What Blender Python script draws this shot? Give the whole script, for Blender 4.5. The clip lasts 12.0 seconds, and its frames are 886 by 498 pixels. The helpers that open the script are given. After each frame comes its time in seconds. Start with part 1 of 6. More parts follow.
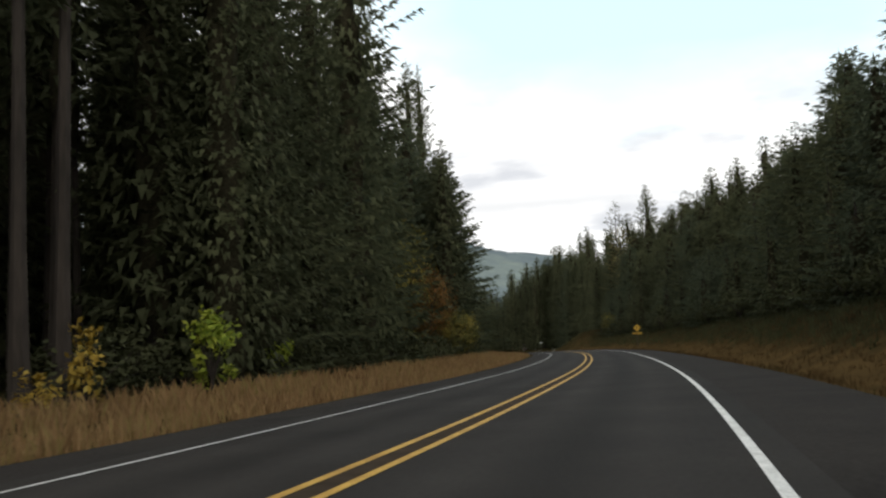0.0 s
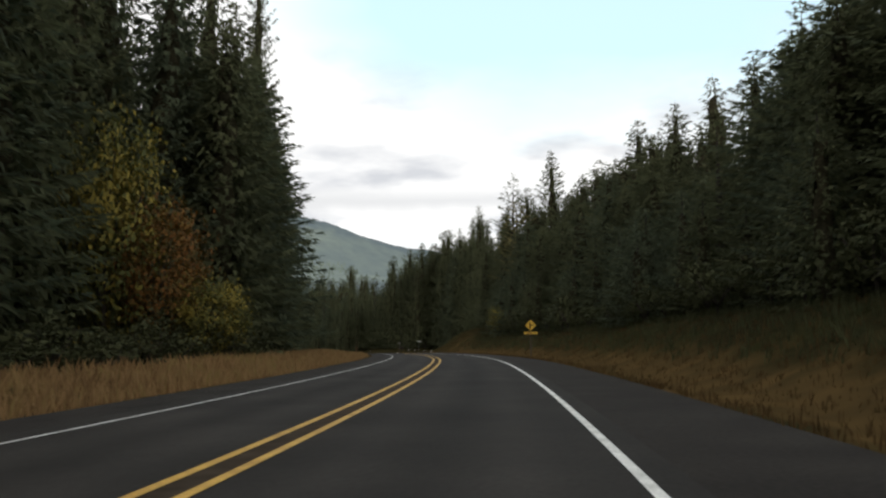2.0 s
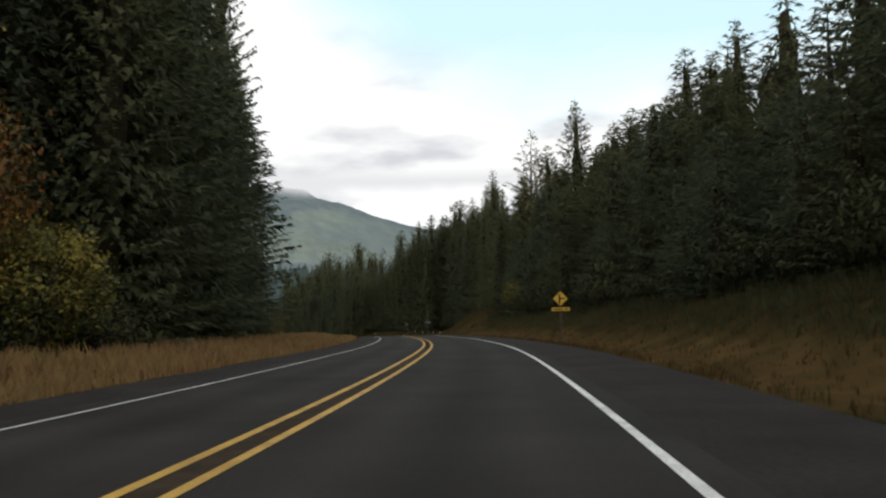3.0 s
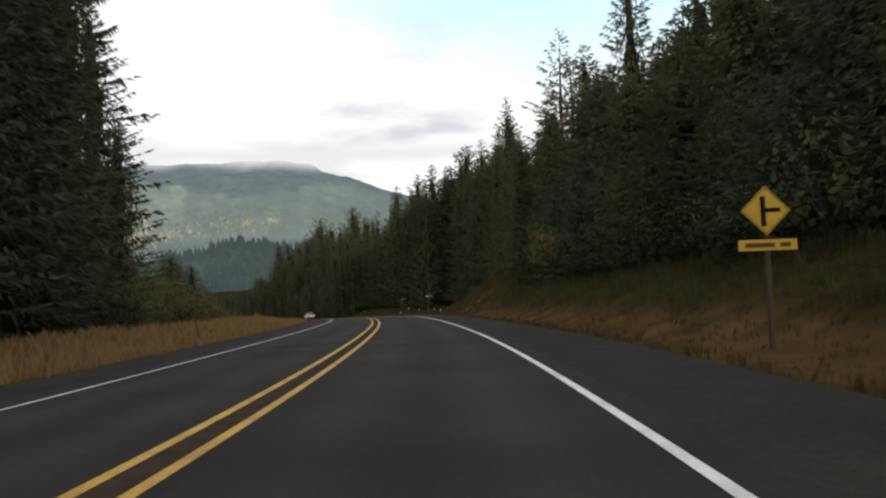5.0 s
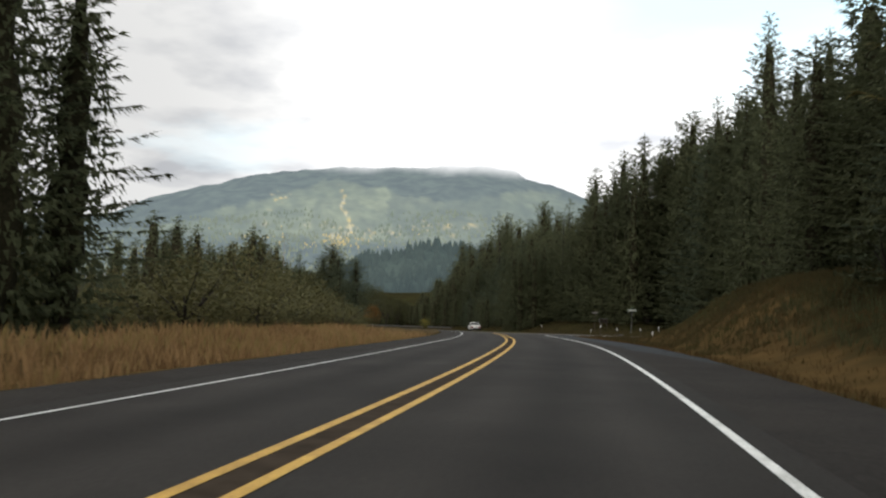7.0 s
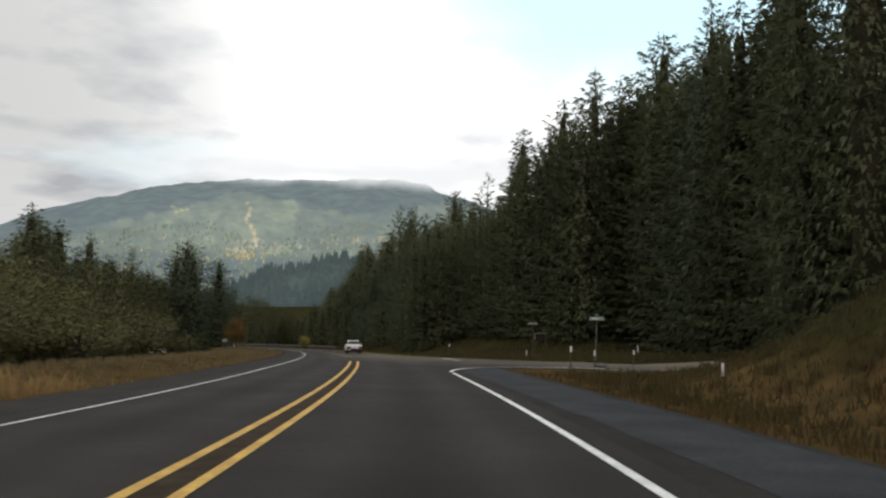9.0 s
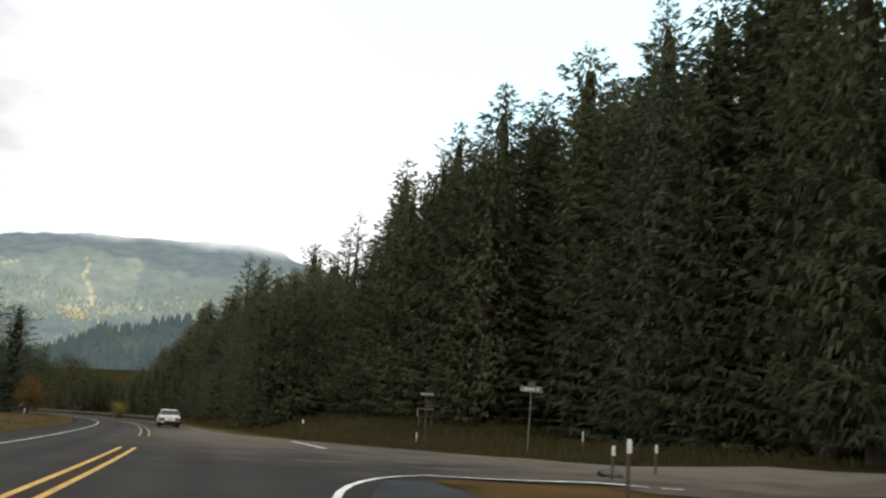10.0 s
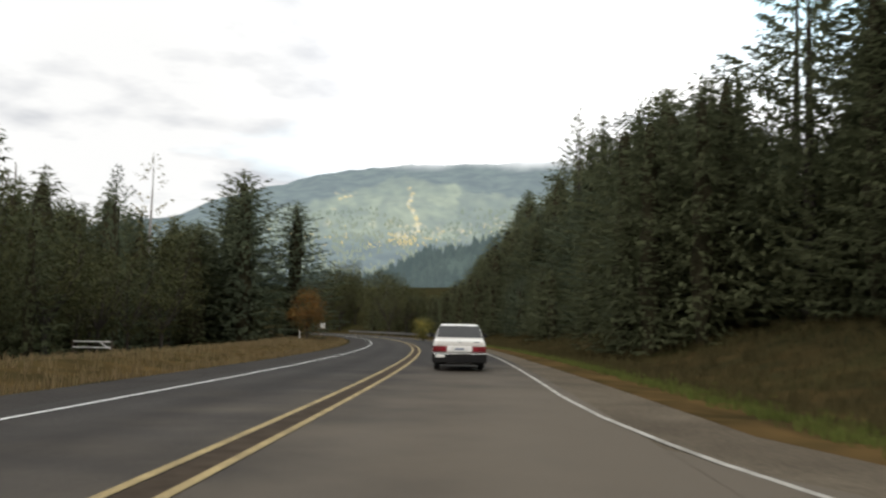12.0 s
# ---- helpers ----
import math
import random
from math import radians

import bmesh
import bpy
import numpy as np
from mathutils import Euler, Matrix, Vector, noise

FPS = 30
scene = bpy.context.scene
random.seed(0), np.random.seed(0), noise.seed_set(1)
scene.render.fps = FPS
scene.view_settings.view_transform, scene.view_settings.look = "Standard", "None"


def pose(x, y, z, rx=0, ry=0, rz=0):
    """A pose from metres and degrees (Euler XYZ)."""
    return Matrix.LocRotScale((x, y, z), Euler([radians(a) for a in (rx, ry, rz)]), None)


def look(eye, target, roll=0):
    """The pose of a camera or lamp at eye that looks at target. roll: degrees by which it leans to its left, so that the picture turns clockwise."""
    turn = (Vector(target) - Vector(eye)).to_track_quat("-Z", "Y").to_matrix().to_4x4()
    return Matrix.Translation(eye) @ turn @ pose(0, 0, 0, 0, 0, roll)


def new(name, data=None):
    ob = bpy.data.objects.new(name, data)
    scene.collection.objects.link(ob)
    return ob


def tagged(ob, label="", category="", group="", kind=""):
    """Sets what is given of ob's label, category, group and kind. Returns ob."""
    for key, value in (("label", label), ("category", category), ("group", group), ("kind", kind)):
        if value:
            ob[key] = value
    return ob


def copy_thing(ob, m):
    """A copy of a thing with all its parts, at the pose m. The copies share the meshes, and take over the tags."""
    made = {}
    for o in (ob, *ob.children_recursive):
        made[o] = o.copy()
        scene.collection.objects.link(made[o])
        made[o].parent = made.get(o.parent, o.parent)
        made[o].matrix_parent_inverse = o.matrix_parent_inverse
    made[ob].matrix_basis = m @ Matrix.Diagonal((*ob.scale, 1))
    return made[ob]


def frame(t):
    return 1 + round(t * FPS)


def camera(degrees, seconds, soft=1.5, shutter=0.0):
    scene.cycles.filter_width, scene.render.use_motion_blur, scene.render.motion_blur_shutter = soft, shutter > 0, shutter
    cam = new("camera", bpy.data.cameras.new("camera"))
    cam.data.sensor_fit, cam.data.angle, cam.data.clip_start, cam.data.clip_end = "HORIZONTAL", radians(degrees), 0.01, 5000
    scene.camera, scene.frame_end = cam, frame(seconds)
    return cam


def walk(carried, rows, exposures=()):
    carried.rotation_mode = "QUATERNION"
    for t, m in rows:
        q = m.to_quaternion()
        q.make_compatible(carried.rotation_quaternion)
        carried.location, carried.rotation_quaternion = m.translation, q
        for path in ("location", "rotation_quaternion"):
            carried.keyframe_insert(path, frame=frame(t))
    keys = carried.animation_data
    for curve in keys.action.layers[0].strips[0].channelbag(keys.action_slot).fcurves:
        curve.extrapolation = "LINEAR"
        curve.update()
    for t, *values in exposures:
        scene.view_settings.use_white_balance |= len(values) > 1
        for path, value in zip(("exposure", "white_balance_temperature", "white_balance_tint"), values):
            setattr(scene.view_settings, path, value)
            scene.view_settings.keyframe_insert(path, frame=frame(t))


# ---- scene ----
cam = camera(54.21, 12.0, soft=2.3, shutter=0.12)
PATH = [
    (0, look((3.306, -0.012, 1.207), (-1.844, 19.169, 3.573), -3.05)),
    (0.1, look((3.271, 2.091, 1.210), (-2.023, 21.233, 3.571), -2.97)),
    (0.2, look((3.229, 4.182, 1.212), (-2.104, 23.292, 3.730), -2.89)),
    (0.3, look((3.179, 6.261, 1.216), (-0.944, 25.745, 3.049), -2.81)),
    (0.4, look((3.122, 8.329, 1.220), (0.446, 28.104, 2.566), -2.72)),
    (0.5, look((3.058, 10.388, 1.224), (0.612, 30.207, 2.336), -2.64)),
    (0.6, look((3.003, 12.482, 1.229), (0.515, 32.283, 2.543), -2.27)),
    (0.7, look((2.940, 14.569, 1.234), (0.922, 34.394, 2.929), -1.89)),
    (0.8, look((2.871, 16.647, 1.240), (0.906, 36.429, 3.434), -1.51)),
    (0.9, look((2.794, 18.719, 1.245), (-0.660, 38.244, 3.865), -1.13)),
    (1, look((2.711, 20.785, 1.251), (-1.056, 40.241, 3.946), -0.75)),
    (1.2, look((2.475, 24.955, 1.259), (-0.389, 44.591, 3.752), -0.63)),
    (1.3, look((2.347, 27.033, 1.261), (-0.623, 46.677, 3.556), -0.57)),
    (1.5, look((2.073, 31.177, 1.265), (-1.060, 50.768, 3.792), -0.45)),
    (1.8, look((1.685, 37.372, 1.266), (-1.351, 56.972, 3.840), -0.46)),
    (2, look((1.397, 41.494, 1.269), (-1.549, 61.150, 3.496), -0.47)),
    (2.2, look((1.051, 45.539, 1.277), (-1.946, 65.239, 2.986), -0.30)),
    (2.5, look((0.490, 51.608, 1.295), (-2.891, 71.223, 3.244), -0.05)),
    (2.7, look((0.099, 55.789, 1.312), (-3.086, 75.443, 3.198), -0.89)),
    (4.3, look((-3.751, 88.340, 1.468), (-8.045, 107.803, 3.125), -1.69)),
    (4.5, look((-4.363, 92.545, 1.488), (-8.480, 112.026, 3.374), -1.13)),
    (4.6, look((-4.650, 94.624, 1.496), (-8.453, 114.182, 3.232), -1.38)),
    (4.9, look((-5.576, 100.878, 1.512), (-8.935, 120.536, 3.025), -2.15)),
    (5, look((-5.907, 102.969, 1.516), (-9.525, 122.603, 2.706), -2.40)),
    (5.2, look((-6.610, 107.210, 1.520), (-10.300, 126.773, 3.435), -2.09)),
    (5.5, look((-7.755, 113.582, 1.528), (-11.727, 133.157, 2.545), -1.63)),
    (5.8, look((-8.950, 119.996, 1.537), (-13.229, 139.508, 2.523), -1.52)),
    (6, look((-9.797, 124.278, 1.541), (-14.469, 143.695, 2.607), -1.44)),
    (6.1, look((-10.272, 126.410, 1.541), (-15.275, 145.747, 2.581), -1.18)),
    (6.4, look((-11.746, 132.814, 1.536), (-19.081, 151.376, 2.827), -0.37)),
    (6.5, look((-12.253, 134.951, 1.532), (-19.840, 153.384, 3.162), -0.11)),
    (6.7, look((-13.306, 139.160, 1.522), (-21.187, 157.478, 3.052), 1.51)),
    (8.3, look((-22.790, 173.163, 1.426), (-31.619, 191.058, 2.783), -0.72)),
    (8.5, look((-24.108, 177.345, 1.401), (-31.976, 195.691, 2.625), -0.93)),
    (8.6, look((-24.777, 179.503, 1.385), (-32.165, 198.039, 2.732), -0.56)),
    (8.9, look((-26.851, 185.980, 1.324), (-33.558, 204.737, 3.111), 0.53)),
    (9, look((-27.568, 188.139, 1.300), (-33.716, 207.076, 3.185), 0.89)),
    (9.2, look((-28.925, 192.383, 1.249), (-34.291, 211.543, 3.271), 1.27)),
    (9.4, look((-30.332, 196.629, 1.195), (-33.985, 216.218, 2.914), 1.66)),
    (9.5, look((-31.052, 198.754, 1.166), (-34.391, 218.373, 3.154), 1.85)),
    (9.7, look((-32.551, 202.986, 1.107), (-35.373, 222.574, 3.997), 2.34)),
    (10, look((-34.880, 209.349, 1.018), (-37.773, 228.787, 4.729), 3.08)),
    (10.2, look((-36.588, 213.756, 0.960), (-40.307, 233.070, 4.586), 3.16)),
    (10.5, look((-39.233, 220.393, 0.882), (-43.200, 239.796, 3.672), 3.29)),
    (10.8, look((-41.917, 226.988, 0.798), (-46.136, 246.380, 3.280), 2.23)),
    (11, look((-43.773, 231.416, 0.732), (-48.948, 250.585, 3.133), 1.52)),
    (11.2, look((-45.723, 235.831, 0.657), (-51.358, 254.884, 2.950), 1.59)),
    (11.5, look((-48.774, 242.505, 0.536), (-56.483, 260.888, 2.160), 1.69)),
    (11.8, look((-51.957, 249.124, 0.411), (-60.001, 267.383, 1.782), 1.37)),
    (12, look((-54.161, 253.587, 0.324), (-63.808, 271.039, 1.867), 1.16)),
]
EXPOSURES = [(0, 0.08), (0.5, 0.0), (1, 0.08), (2, -0.06), (2.7, -0.1), (4.5, -0.14), (5.0, -0.05), (5.5, 0.12), (6.5, 0.32), (8.5, 0.05), (9.5, 0.15), (10.5, 0.64), (11, 0.66), (11.5, 0.66), (12, 0.62)]
walk(cam, PATH, EXPOSURES)

# ---- light ----
def daylight():
    w = bpy.data.worlds.new("overcast_sky")
    scene.world = w
    w.use_nodes = True
    nt = w.node_tree
    nt.nodes.clear()
    N = nt.nodes.new
    out, bg = N("ShaderNodeOutputWorld"), N("ShaderNodeBackground")
    sky = N("ShaderNodeTexSky")
    sky.sky_type, sky.sun_disc = "NISHITA", False
    sky.sun_elevation, sky.sun_rotation = radians(36), radians(158)
    co = N("ShaderNodeTexCoord")
    sep = N("ShaderNodeSeparateXYZ")
    nt.links.new(co.outputs["Generated"], sep.inputs[0])
    # flatten the direction onto a cloud deck
    up = N("ShaderNodeMath")
    up.operation = "ADD"
    up.inputs[1].default_value = 0.12
    nt.links.new(sep.outputs["Z"], up.inputs[0])
    deck = N("ShaderNodeCombineXYZ")
    for axis in "XY":
        div = N("ShaderNodeMath")
        div.operation = "DIVIDE"
        nt.links.new(sep.outputs[axis], div.inputs[0])
        nt.links.new(up.outputs[0], div.inputs[1])
        nt.links.new(div.outputs[0], deck.inputs[axis])
    big, small = N("ShaderNodeTexNoise"), N("ShaderNodeTexNoise")
    big.inputs["Scale"].default_value, big.inputs["Detail"].default_value = 0.55, 6
    small.inputs["Scale"].default_value, small.inputs["Detail"].default_value = 1.5, 7
    for n in (big, small):
        nt.links.new(deck.outputs[0], n.inputs["Vector"])
    # the break in the cloud, where thin blue shows
    dot = N("ShaderNodeVectorMath")
    dot.operation = "DOT_PRODUCT"
    gap = Vector((math.sin(radians(5)) * math.cos(radians(38)), math.cos(radians(5)) * math.cos(radians(38)), math.sin(radians(38))))
    dot.inputs[1].default_value = gap
    nt.links.new(co.outputs["Generated"], dot.inputs[0])
    fall = N("ShaderNodeMapRange")
    fall.inputs["From Min"].default_value, fall.inputs["From Max"].default_value = 0.865, 0.955
    fall.inputs["To Min"].default_value, fall.inputs["To Max"].default_value = 0.0, 0.46
    nt.links.new(dot.outputs["Value"], fall.inputs["Value"])
    sub = N("ShaderNodeMath")
    sub.operation = "SUBTRACT"
    nt.links.new(big.outputs["Fac"], sub.inputs[0])
    nt.links.new(fall.outputs[0], sub.inputs[1])
    mask = N("ShaderNodeValToRGB")
    mask.color_ramp.elements[0].position, mask.color_ramp.elements[1].position = 0.12, 0.4
    nt.links.new(sub.outputs[0], mask.inputs[0])
    # cloud brightness: bright veil with soft grey undersides
    grey = N("ShaderNodeValToRGB")
    e = grey.color_ramp.elements
    e[0].position, e[0].color = 0.35, (0.74, 0.76, 0.80, 1)
    e[1].position, e[1].color = 0.49, (1.16, 1.16, 1.15, 1)
    nt.links.new(small.outputs["Fac"], grey.inputs[0])
    veil = N("ShaderNodeMix")
    veil.data_type = "RGBA"
    veil.blend_type = "ADD"
    veil.inputs["Factor"].default_value = 1.0
    veil.inputs["B"].default_value = (0.66, 0.90, 0.95, 1)
    dim = N("ShaderNodeMix")
    dim.data_type, dim.blend_type = "RGBA", "MULTIPLY"
    dim.inputs["Factor"].default_value = 1.0
    dim.inputs["B"].default_value = (0.05, 0.05, 0.05, 1)
    nt.links.new(sky.outputs[0], dim.inputs["A"])
    nt.links.new(dim.outputs["Result"], veil.inputs["A"])
    mix = N("ShaderNodeMix")
    mix.data_type = "RGBA"
    nt.links.new(mask.outputs["Color"], mix.inputs["Factor"])
    nt.links.new(veil.outputs["Result"], mix.inputs["A"])
    # a darker bank of cloud low over the valley
    low, near, shade = N("ShaderNodeVectorMath"), N("ShaderNodeMapRange"), N("ShaderNodeMix")
    low.operation = "DOT_PRODUCT"
    low.inputs[1].default_value = (-math.sin(radians(50)) * math.cos(radians(12)), math.cos(radians(50)) * math.cos(radians(12)), math.sin(radians(12)))
    nt.links.new(co.outputs["Generated"], low.inputs[0])
    near.interpolation_type = "SMOOTHSTEP"
    near.inputs["From Min"].default_value, near.inputs["From Max"].default_value = 0.925, 0.998
    near.inputs["To Min"].default_value, near.inputs["To Max"].default_value = 1.0, 0.56
    nt.links.new(low.outputs["Value"], near.inputs["Value"])
    shade.data_type, shade.blend_type = "RGBA", "MULTIPLY"
    shade.inputs["Factor"].default_value = 1.0
    nt.links.new(grey.outputs["Color"], shade.inputs["A"])
    nt.links.new(near.outputs[0], shade.inputs["B"])
    nt.links.new(shade.outputs["Result"], mix.inputs["B"])
    nt.links.new(mix.outputs["Result"], bg.inputs["Color"])
    bg.inputs["Strength"].default_value = 1.0
    nt.links.new(bg.outputs[0], out.inputs[0])
    lamp = bpy.data.lights.new("sun", "SUN")
    lamp.energy, lamp.angle, lamp.color = 0.75, radians(25), (1.0, 0.95, 0.87)
    sun = new("sun", lamp)
    sun.matrix_world = look((0, 0, 60), (-14.5, 36, 31.8))


daylight()


# ---- materials ----
def material(name, stops, scale, rough=0.9, detail=6.0, fine=0.0, fine_scale=40.0, bump=0.0, bump_scale=30.0, island=0.0,
             spread=0.0, metal=0.0, spec=0.3, stretch=None, translucent=0.0):
    """A surface whose colour runs over the stops with a noise of that scale; fine: how far a finer noise lightens and darkens it."""
    m = bpy.data.materials.new(name)
    m.use_nodes = True
    nt = m.node_tree
    b = nt.nodes["Principled BSDF"]
    b.inputs["Roughness"].default_value, b.inputs["Metallic"].default_value = rough, metal
    b.inputs["Specular IOR Level"].default_value = spec
    N, L = nt.nodes.new, nt.links.new
    co = N("ShaderNodeTexCoord")
    vec = co.outputs["Object"]
    if stretch:
        mp = N("ShaderNodeMapping")
        mp.inputs["Scale"].default_value = stretch
        L(vec, mp.inputs["Vector"])
        vec = mp.outputs[0]
    n = N("ShaderNodeTexNoise")
    n.inputs["Scale"].default_value, n.inputs["Detail"].default_value = scale, detail
    L(vec, n.inputs["Vector"])
    ramp = N("ShaderNodeValToRGB")
    el = ramp.color_ramp.elements
    while len(el) < len(stops):
        el.new(0.5)
    for e, (p, c) in zip(el, stops):
        e.position, e.color = p, (*c, 1)
    fac = n.outputs["Fac"]
    if island or spread:
        src = N("ShaderNodeNewGeometry").outputs["Random Per Island"] if island else N("ShaderNodeObjectInfo").outputs["Random"]
        ma = N("ShaderNodeMath")
        ma.operation = "MULTIPLY_ADD"
        ma.inputs[1].default_value = island or spread
        L(src, ma.inputs[0])
        shift = N("ShaderNodeMath")
        shift.operation = "SUBTRACT"
        shift.inputs[1].default_value = (island or spread) / 2
        L(fac, shift.inputs[0])
        L(shift.outputs[0], ma.inputs[2])
        fac = ma.outputs[0]
    L(fac, ramp.inputs[0])
    col = ramp.outputs["Color"]
    if fine:
        f = N("ShaderNodeTexNoise")
        f.inputs["Scale"].default_value, f.inputs["Detail"].default_value = fine_scale, 4
        L(vec, f.inputs["Vector"])
        mr = N("ShaderNodeMapRange")
        mr.inputs["From Min"].default_value, mr.inputs["From Max"].default_value = 0.3, 0.7
        mr.inputs["To Min"].default_value, mr.inputs["To Max"].default_value = 1 - fine, 1 + fine
        L(f.outputs["Fac"], mr.inputs["Value"])
        mx = N("ShaderNodeMix")
        mx.data_type, mx.blend_type = "RGBA", "MULTIPLY"
        mx.inputs["Factor"].default_value = 1.0
        L(col, mx.inputs["A"])
        L(mr.outputs[0], mx.inputs["B"])
        col = mx.outputs["Result"]
    L(col, b.inputs["Base Color"])
    if bump:
        bn, bp = N("ShaderNodeTexNoise"), N("ShaderNodeBump")
        bn.inputs["Scale"].default_value, bn.inputs["Detail"].default_value = bump_scale, 5
        bp.inputs["Strength"].default_value, bp.inputs["Distance"].default_value = bump, 0.02
        L(vec, bn.inputs["Vector"])
        L(bn.outputs["Fac"], bp.inputs["Height"])
        L(bp.outputs[0], b.inputs["Normal"])
    if translucent:
        tr, ad = N("ShaderNodeBsdfTranslucent"), N("ShaderNodeMixShader")
        ad.inputs[0].default_value = translucent
        L(col, tr.inputs["Color"])
        L(b.outputs[0], ad.inputs[1])
        L(tr.outputs[0], ad.inputs[2])
        L(ad.outputs[0], nt.nodes["Material Output"].inputs["Surface"])
    return m


def hazed(name, stops, scale, air, amount):
    """A far slope seen through air: its own colour under daylight, with the air's haze put in as a faint glow of the
    surface.
    """
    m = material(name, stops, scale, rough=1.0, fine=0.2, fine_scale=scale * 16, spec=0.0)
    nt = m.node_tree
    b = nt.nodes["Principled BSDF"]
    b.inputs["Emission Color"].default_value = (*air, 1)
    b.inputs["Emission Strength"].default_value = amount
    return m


ASPHALT = material("asphalt", [(0.3, (0.0245, 0.022, 0.0198)), (0.7, (0.036, 0.0325, 0.029))], 0.35, rough=0.9, spec=0.06, fine=0.18, fine_scale=18, bump=0.25, bump_scale=90)


def stain(m, centre, turn, half, colour, strength, grain=0.5, deep=100):
    """A soft-edged patch of dust on a surface, broken up by noise."""
    nt = m.node_tree
    N, L = nt.nodes.new, nt.links.new
    b = nt.nodes["Principled BSDF"]
    old = b.inputs["Base Color"].links[0].from_socket
    co, mp, ln = N("ShaderNodeTexCoord"), N("ShaderNodeMapping"), N("ShaderNodeVectorMath")
    mp.vector_type = "TEXTURE"
    mp.inputs["Location"].default_value = (*centre, 0)
    mp.inputs["Rotation"].default_value = (0, 0, radians(turn))
    mp.inputs["Scale"].default_value = (half[0], half[1], deep)
    ln.operation = "LENGTH"
    L(co.outputs["Object"], mp.inputs["Vector"])
    L(mp.outputs[0], ln.inputs[0])
    n, add, mr, mx = N("ShaderNodeTexNoise"), N("ShaderNodeMath"), N("ShaderNodeMapRange"), N("ShaderNodeMix")
    n.inputs["Scale"].default_value, n.inputs["Detail"].default_value = grain, 6
    L(co.outputs["Object"], n.inputs["Vector"])
    add.operation = "MULTIPLY_ADD"
    add.inputs[1].default_value = 0.9
    L(n.outputs["Fac"], add.inputs[0])
    L(ln.outputs["Value"], add.inputs[2])
    mr.interpolation_type = "SMOOTHSTEP"
    mr.inputs["From Min"].default_value, mr.inputs["From Max"].default_value = 0.7, 1.6
    mr.inputs["To Min"].default_value, mr.inputs["To Max"].default_value = strength, 0.0
    L(add.outputs[0], mr.inputs["Value"])
    mx.data_type = "RGBA"
    L(mr.outputs[0], mx.inputs["Factor"])
    L(old, mx.inputs["A"])
    mx.inputs["B"].default_value = (*colour, 1)
    L(mx.outputs["Result"], b.inputs["Base Color"])


SHOULDER = material("old_shoulder_asphalt", [(0.3, (0.024, 0.021, 0.019)), (0.7, (0.036, 0.032, 0.028))], 0.5, rough=0.95, spec=0.05, fine=0.25, fine_scale=14, bump=0.4, bump_scale=60)
BLUE_CHIP = material("blue_grey_chip_seal", [(0.3, (0.029, 0.031, 0.033)), (0.7, (0.048, 0.050, 0.053))], 0.8, rough=0.95, spec=0.05, fine=0.3, fine_scale=22, bump=0.4, bump_scale=70)
GRAVEL = material("tan_gravel", [(0.3, (0.066, 0.053, 0.038)), (0.7, (0.105, 0.086, 0.062))], 0.6, rough=0.95, spec=0.03, fine=0.3, fine_scale=16, bump=0.5, bump_scale=50)

WHITE_LINE = material("worn_white_road_paint", [(0.3, (0.48, 0.47, 0.44)), (0.6, (0.70, 0.69, 0.66))], 2.0, rough=0.7, fine=0.25, fine_scale=30)
FAINT_LINE = material("dusty_white_road_paint", [(0.35, (0.17, 0.155, 0.13)), (0.6, (0.33, 0.31, 0.27))], 2.0, rough=0.8, fine=0.25, fine_scale=30)
YELLOW_LINE = material("worn_yellow_road_paint", [(0.3, (0.36, 0.20, 0.035)), (0.65, (0.55, 0.33, 0.06))], 2.0, rough=0.7, fine=0.25, fine_scale=30)
DULL_YELLOW = material("dusty_yellow_road_paint", [(0.3, (0.16, 0.115, 0.045)), (0.65, (0.29, 0.215, 0.09))], 2.0, rough=0.8, fine=0.25, fine_scale=30)
RUMBLE = material("rumble_groove_brown", [(0.3, (0.032, 0.024, 0.017)), (0.7, (0.056, 0.042, 0.030))], 3.0, rough=0.95, spec=0.03)
EARTH = material("verge_and_forest_floor", [(0.28, (0.015, 0.014, 0.007)), (0.5, (0.024, 0.022, 0.010)), (0.72, (0.030, 0.030, 0.011))], 0.16, rough=1.0, spec=0.0, fine=0.35, fine_scale=3, bump=0.5, bump_scale=6)


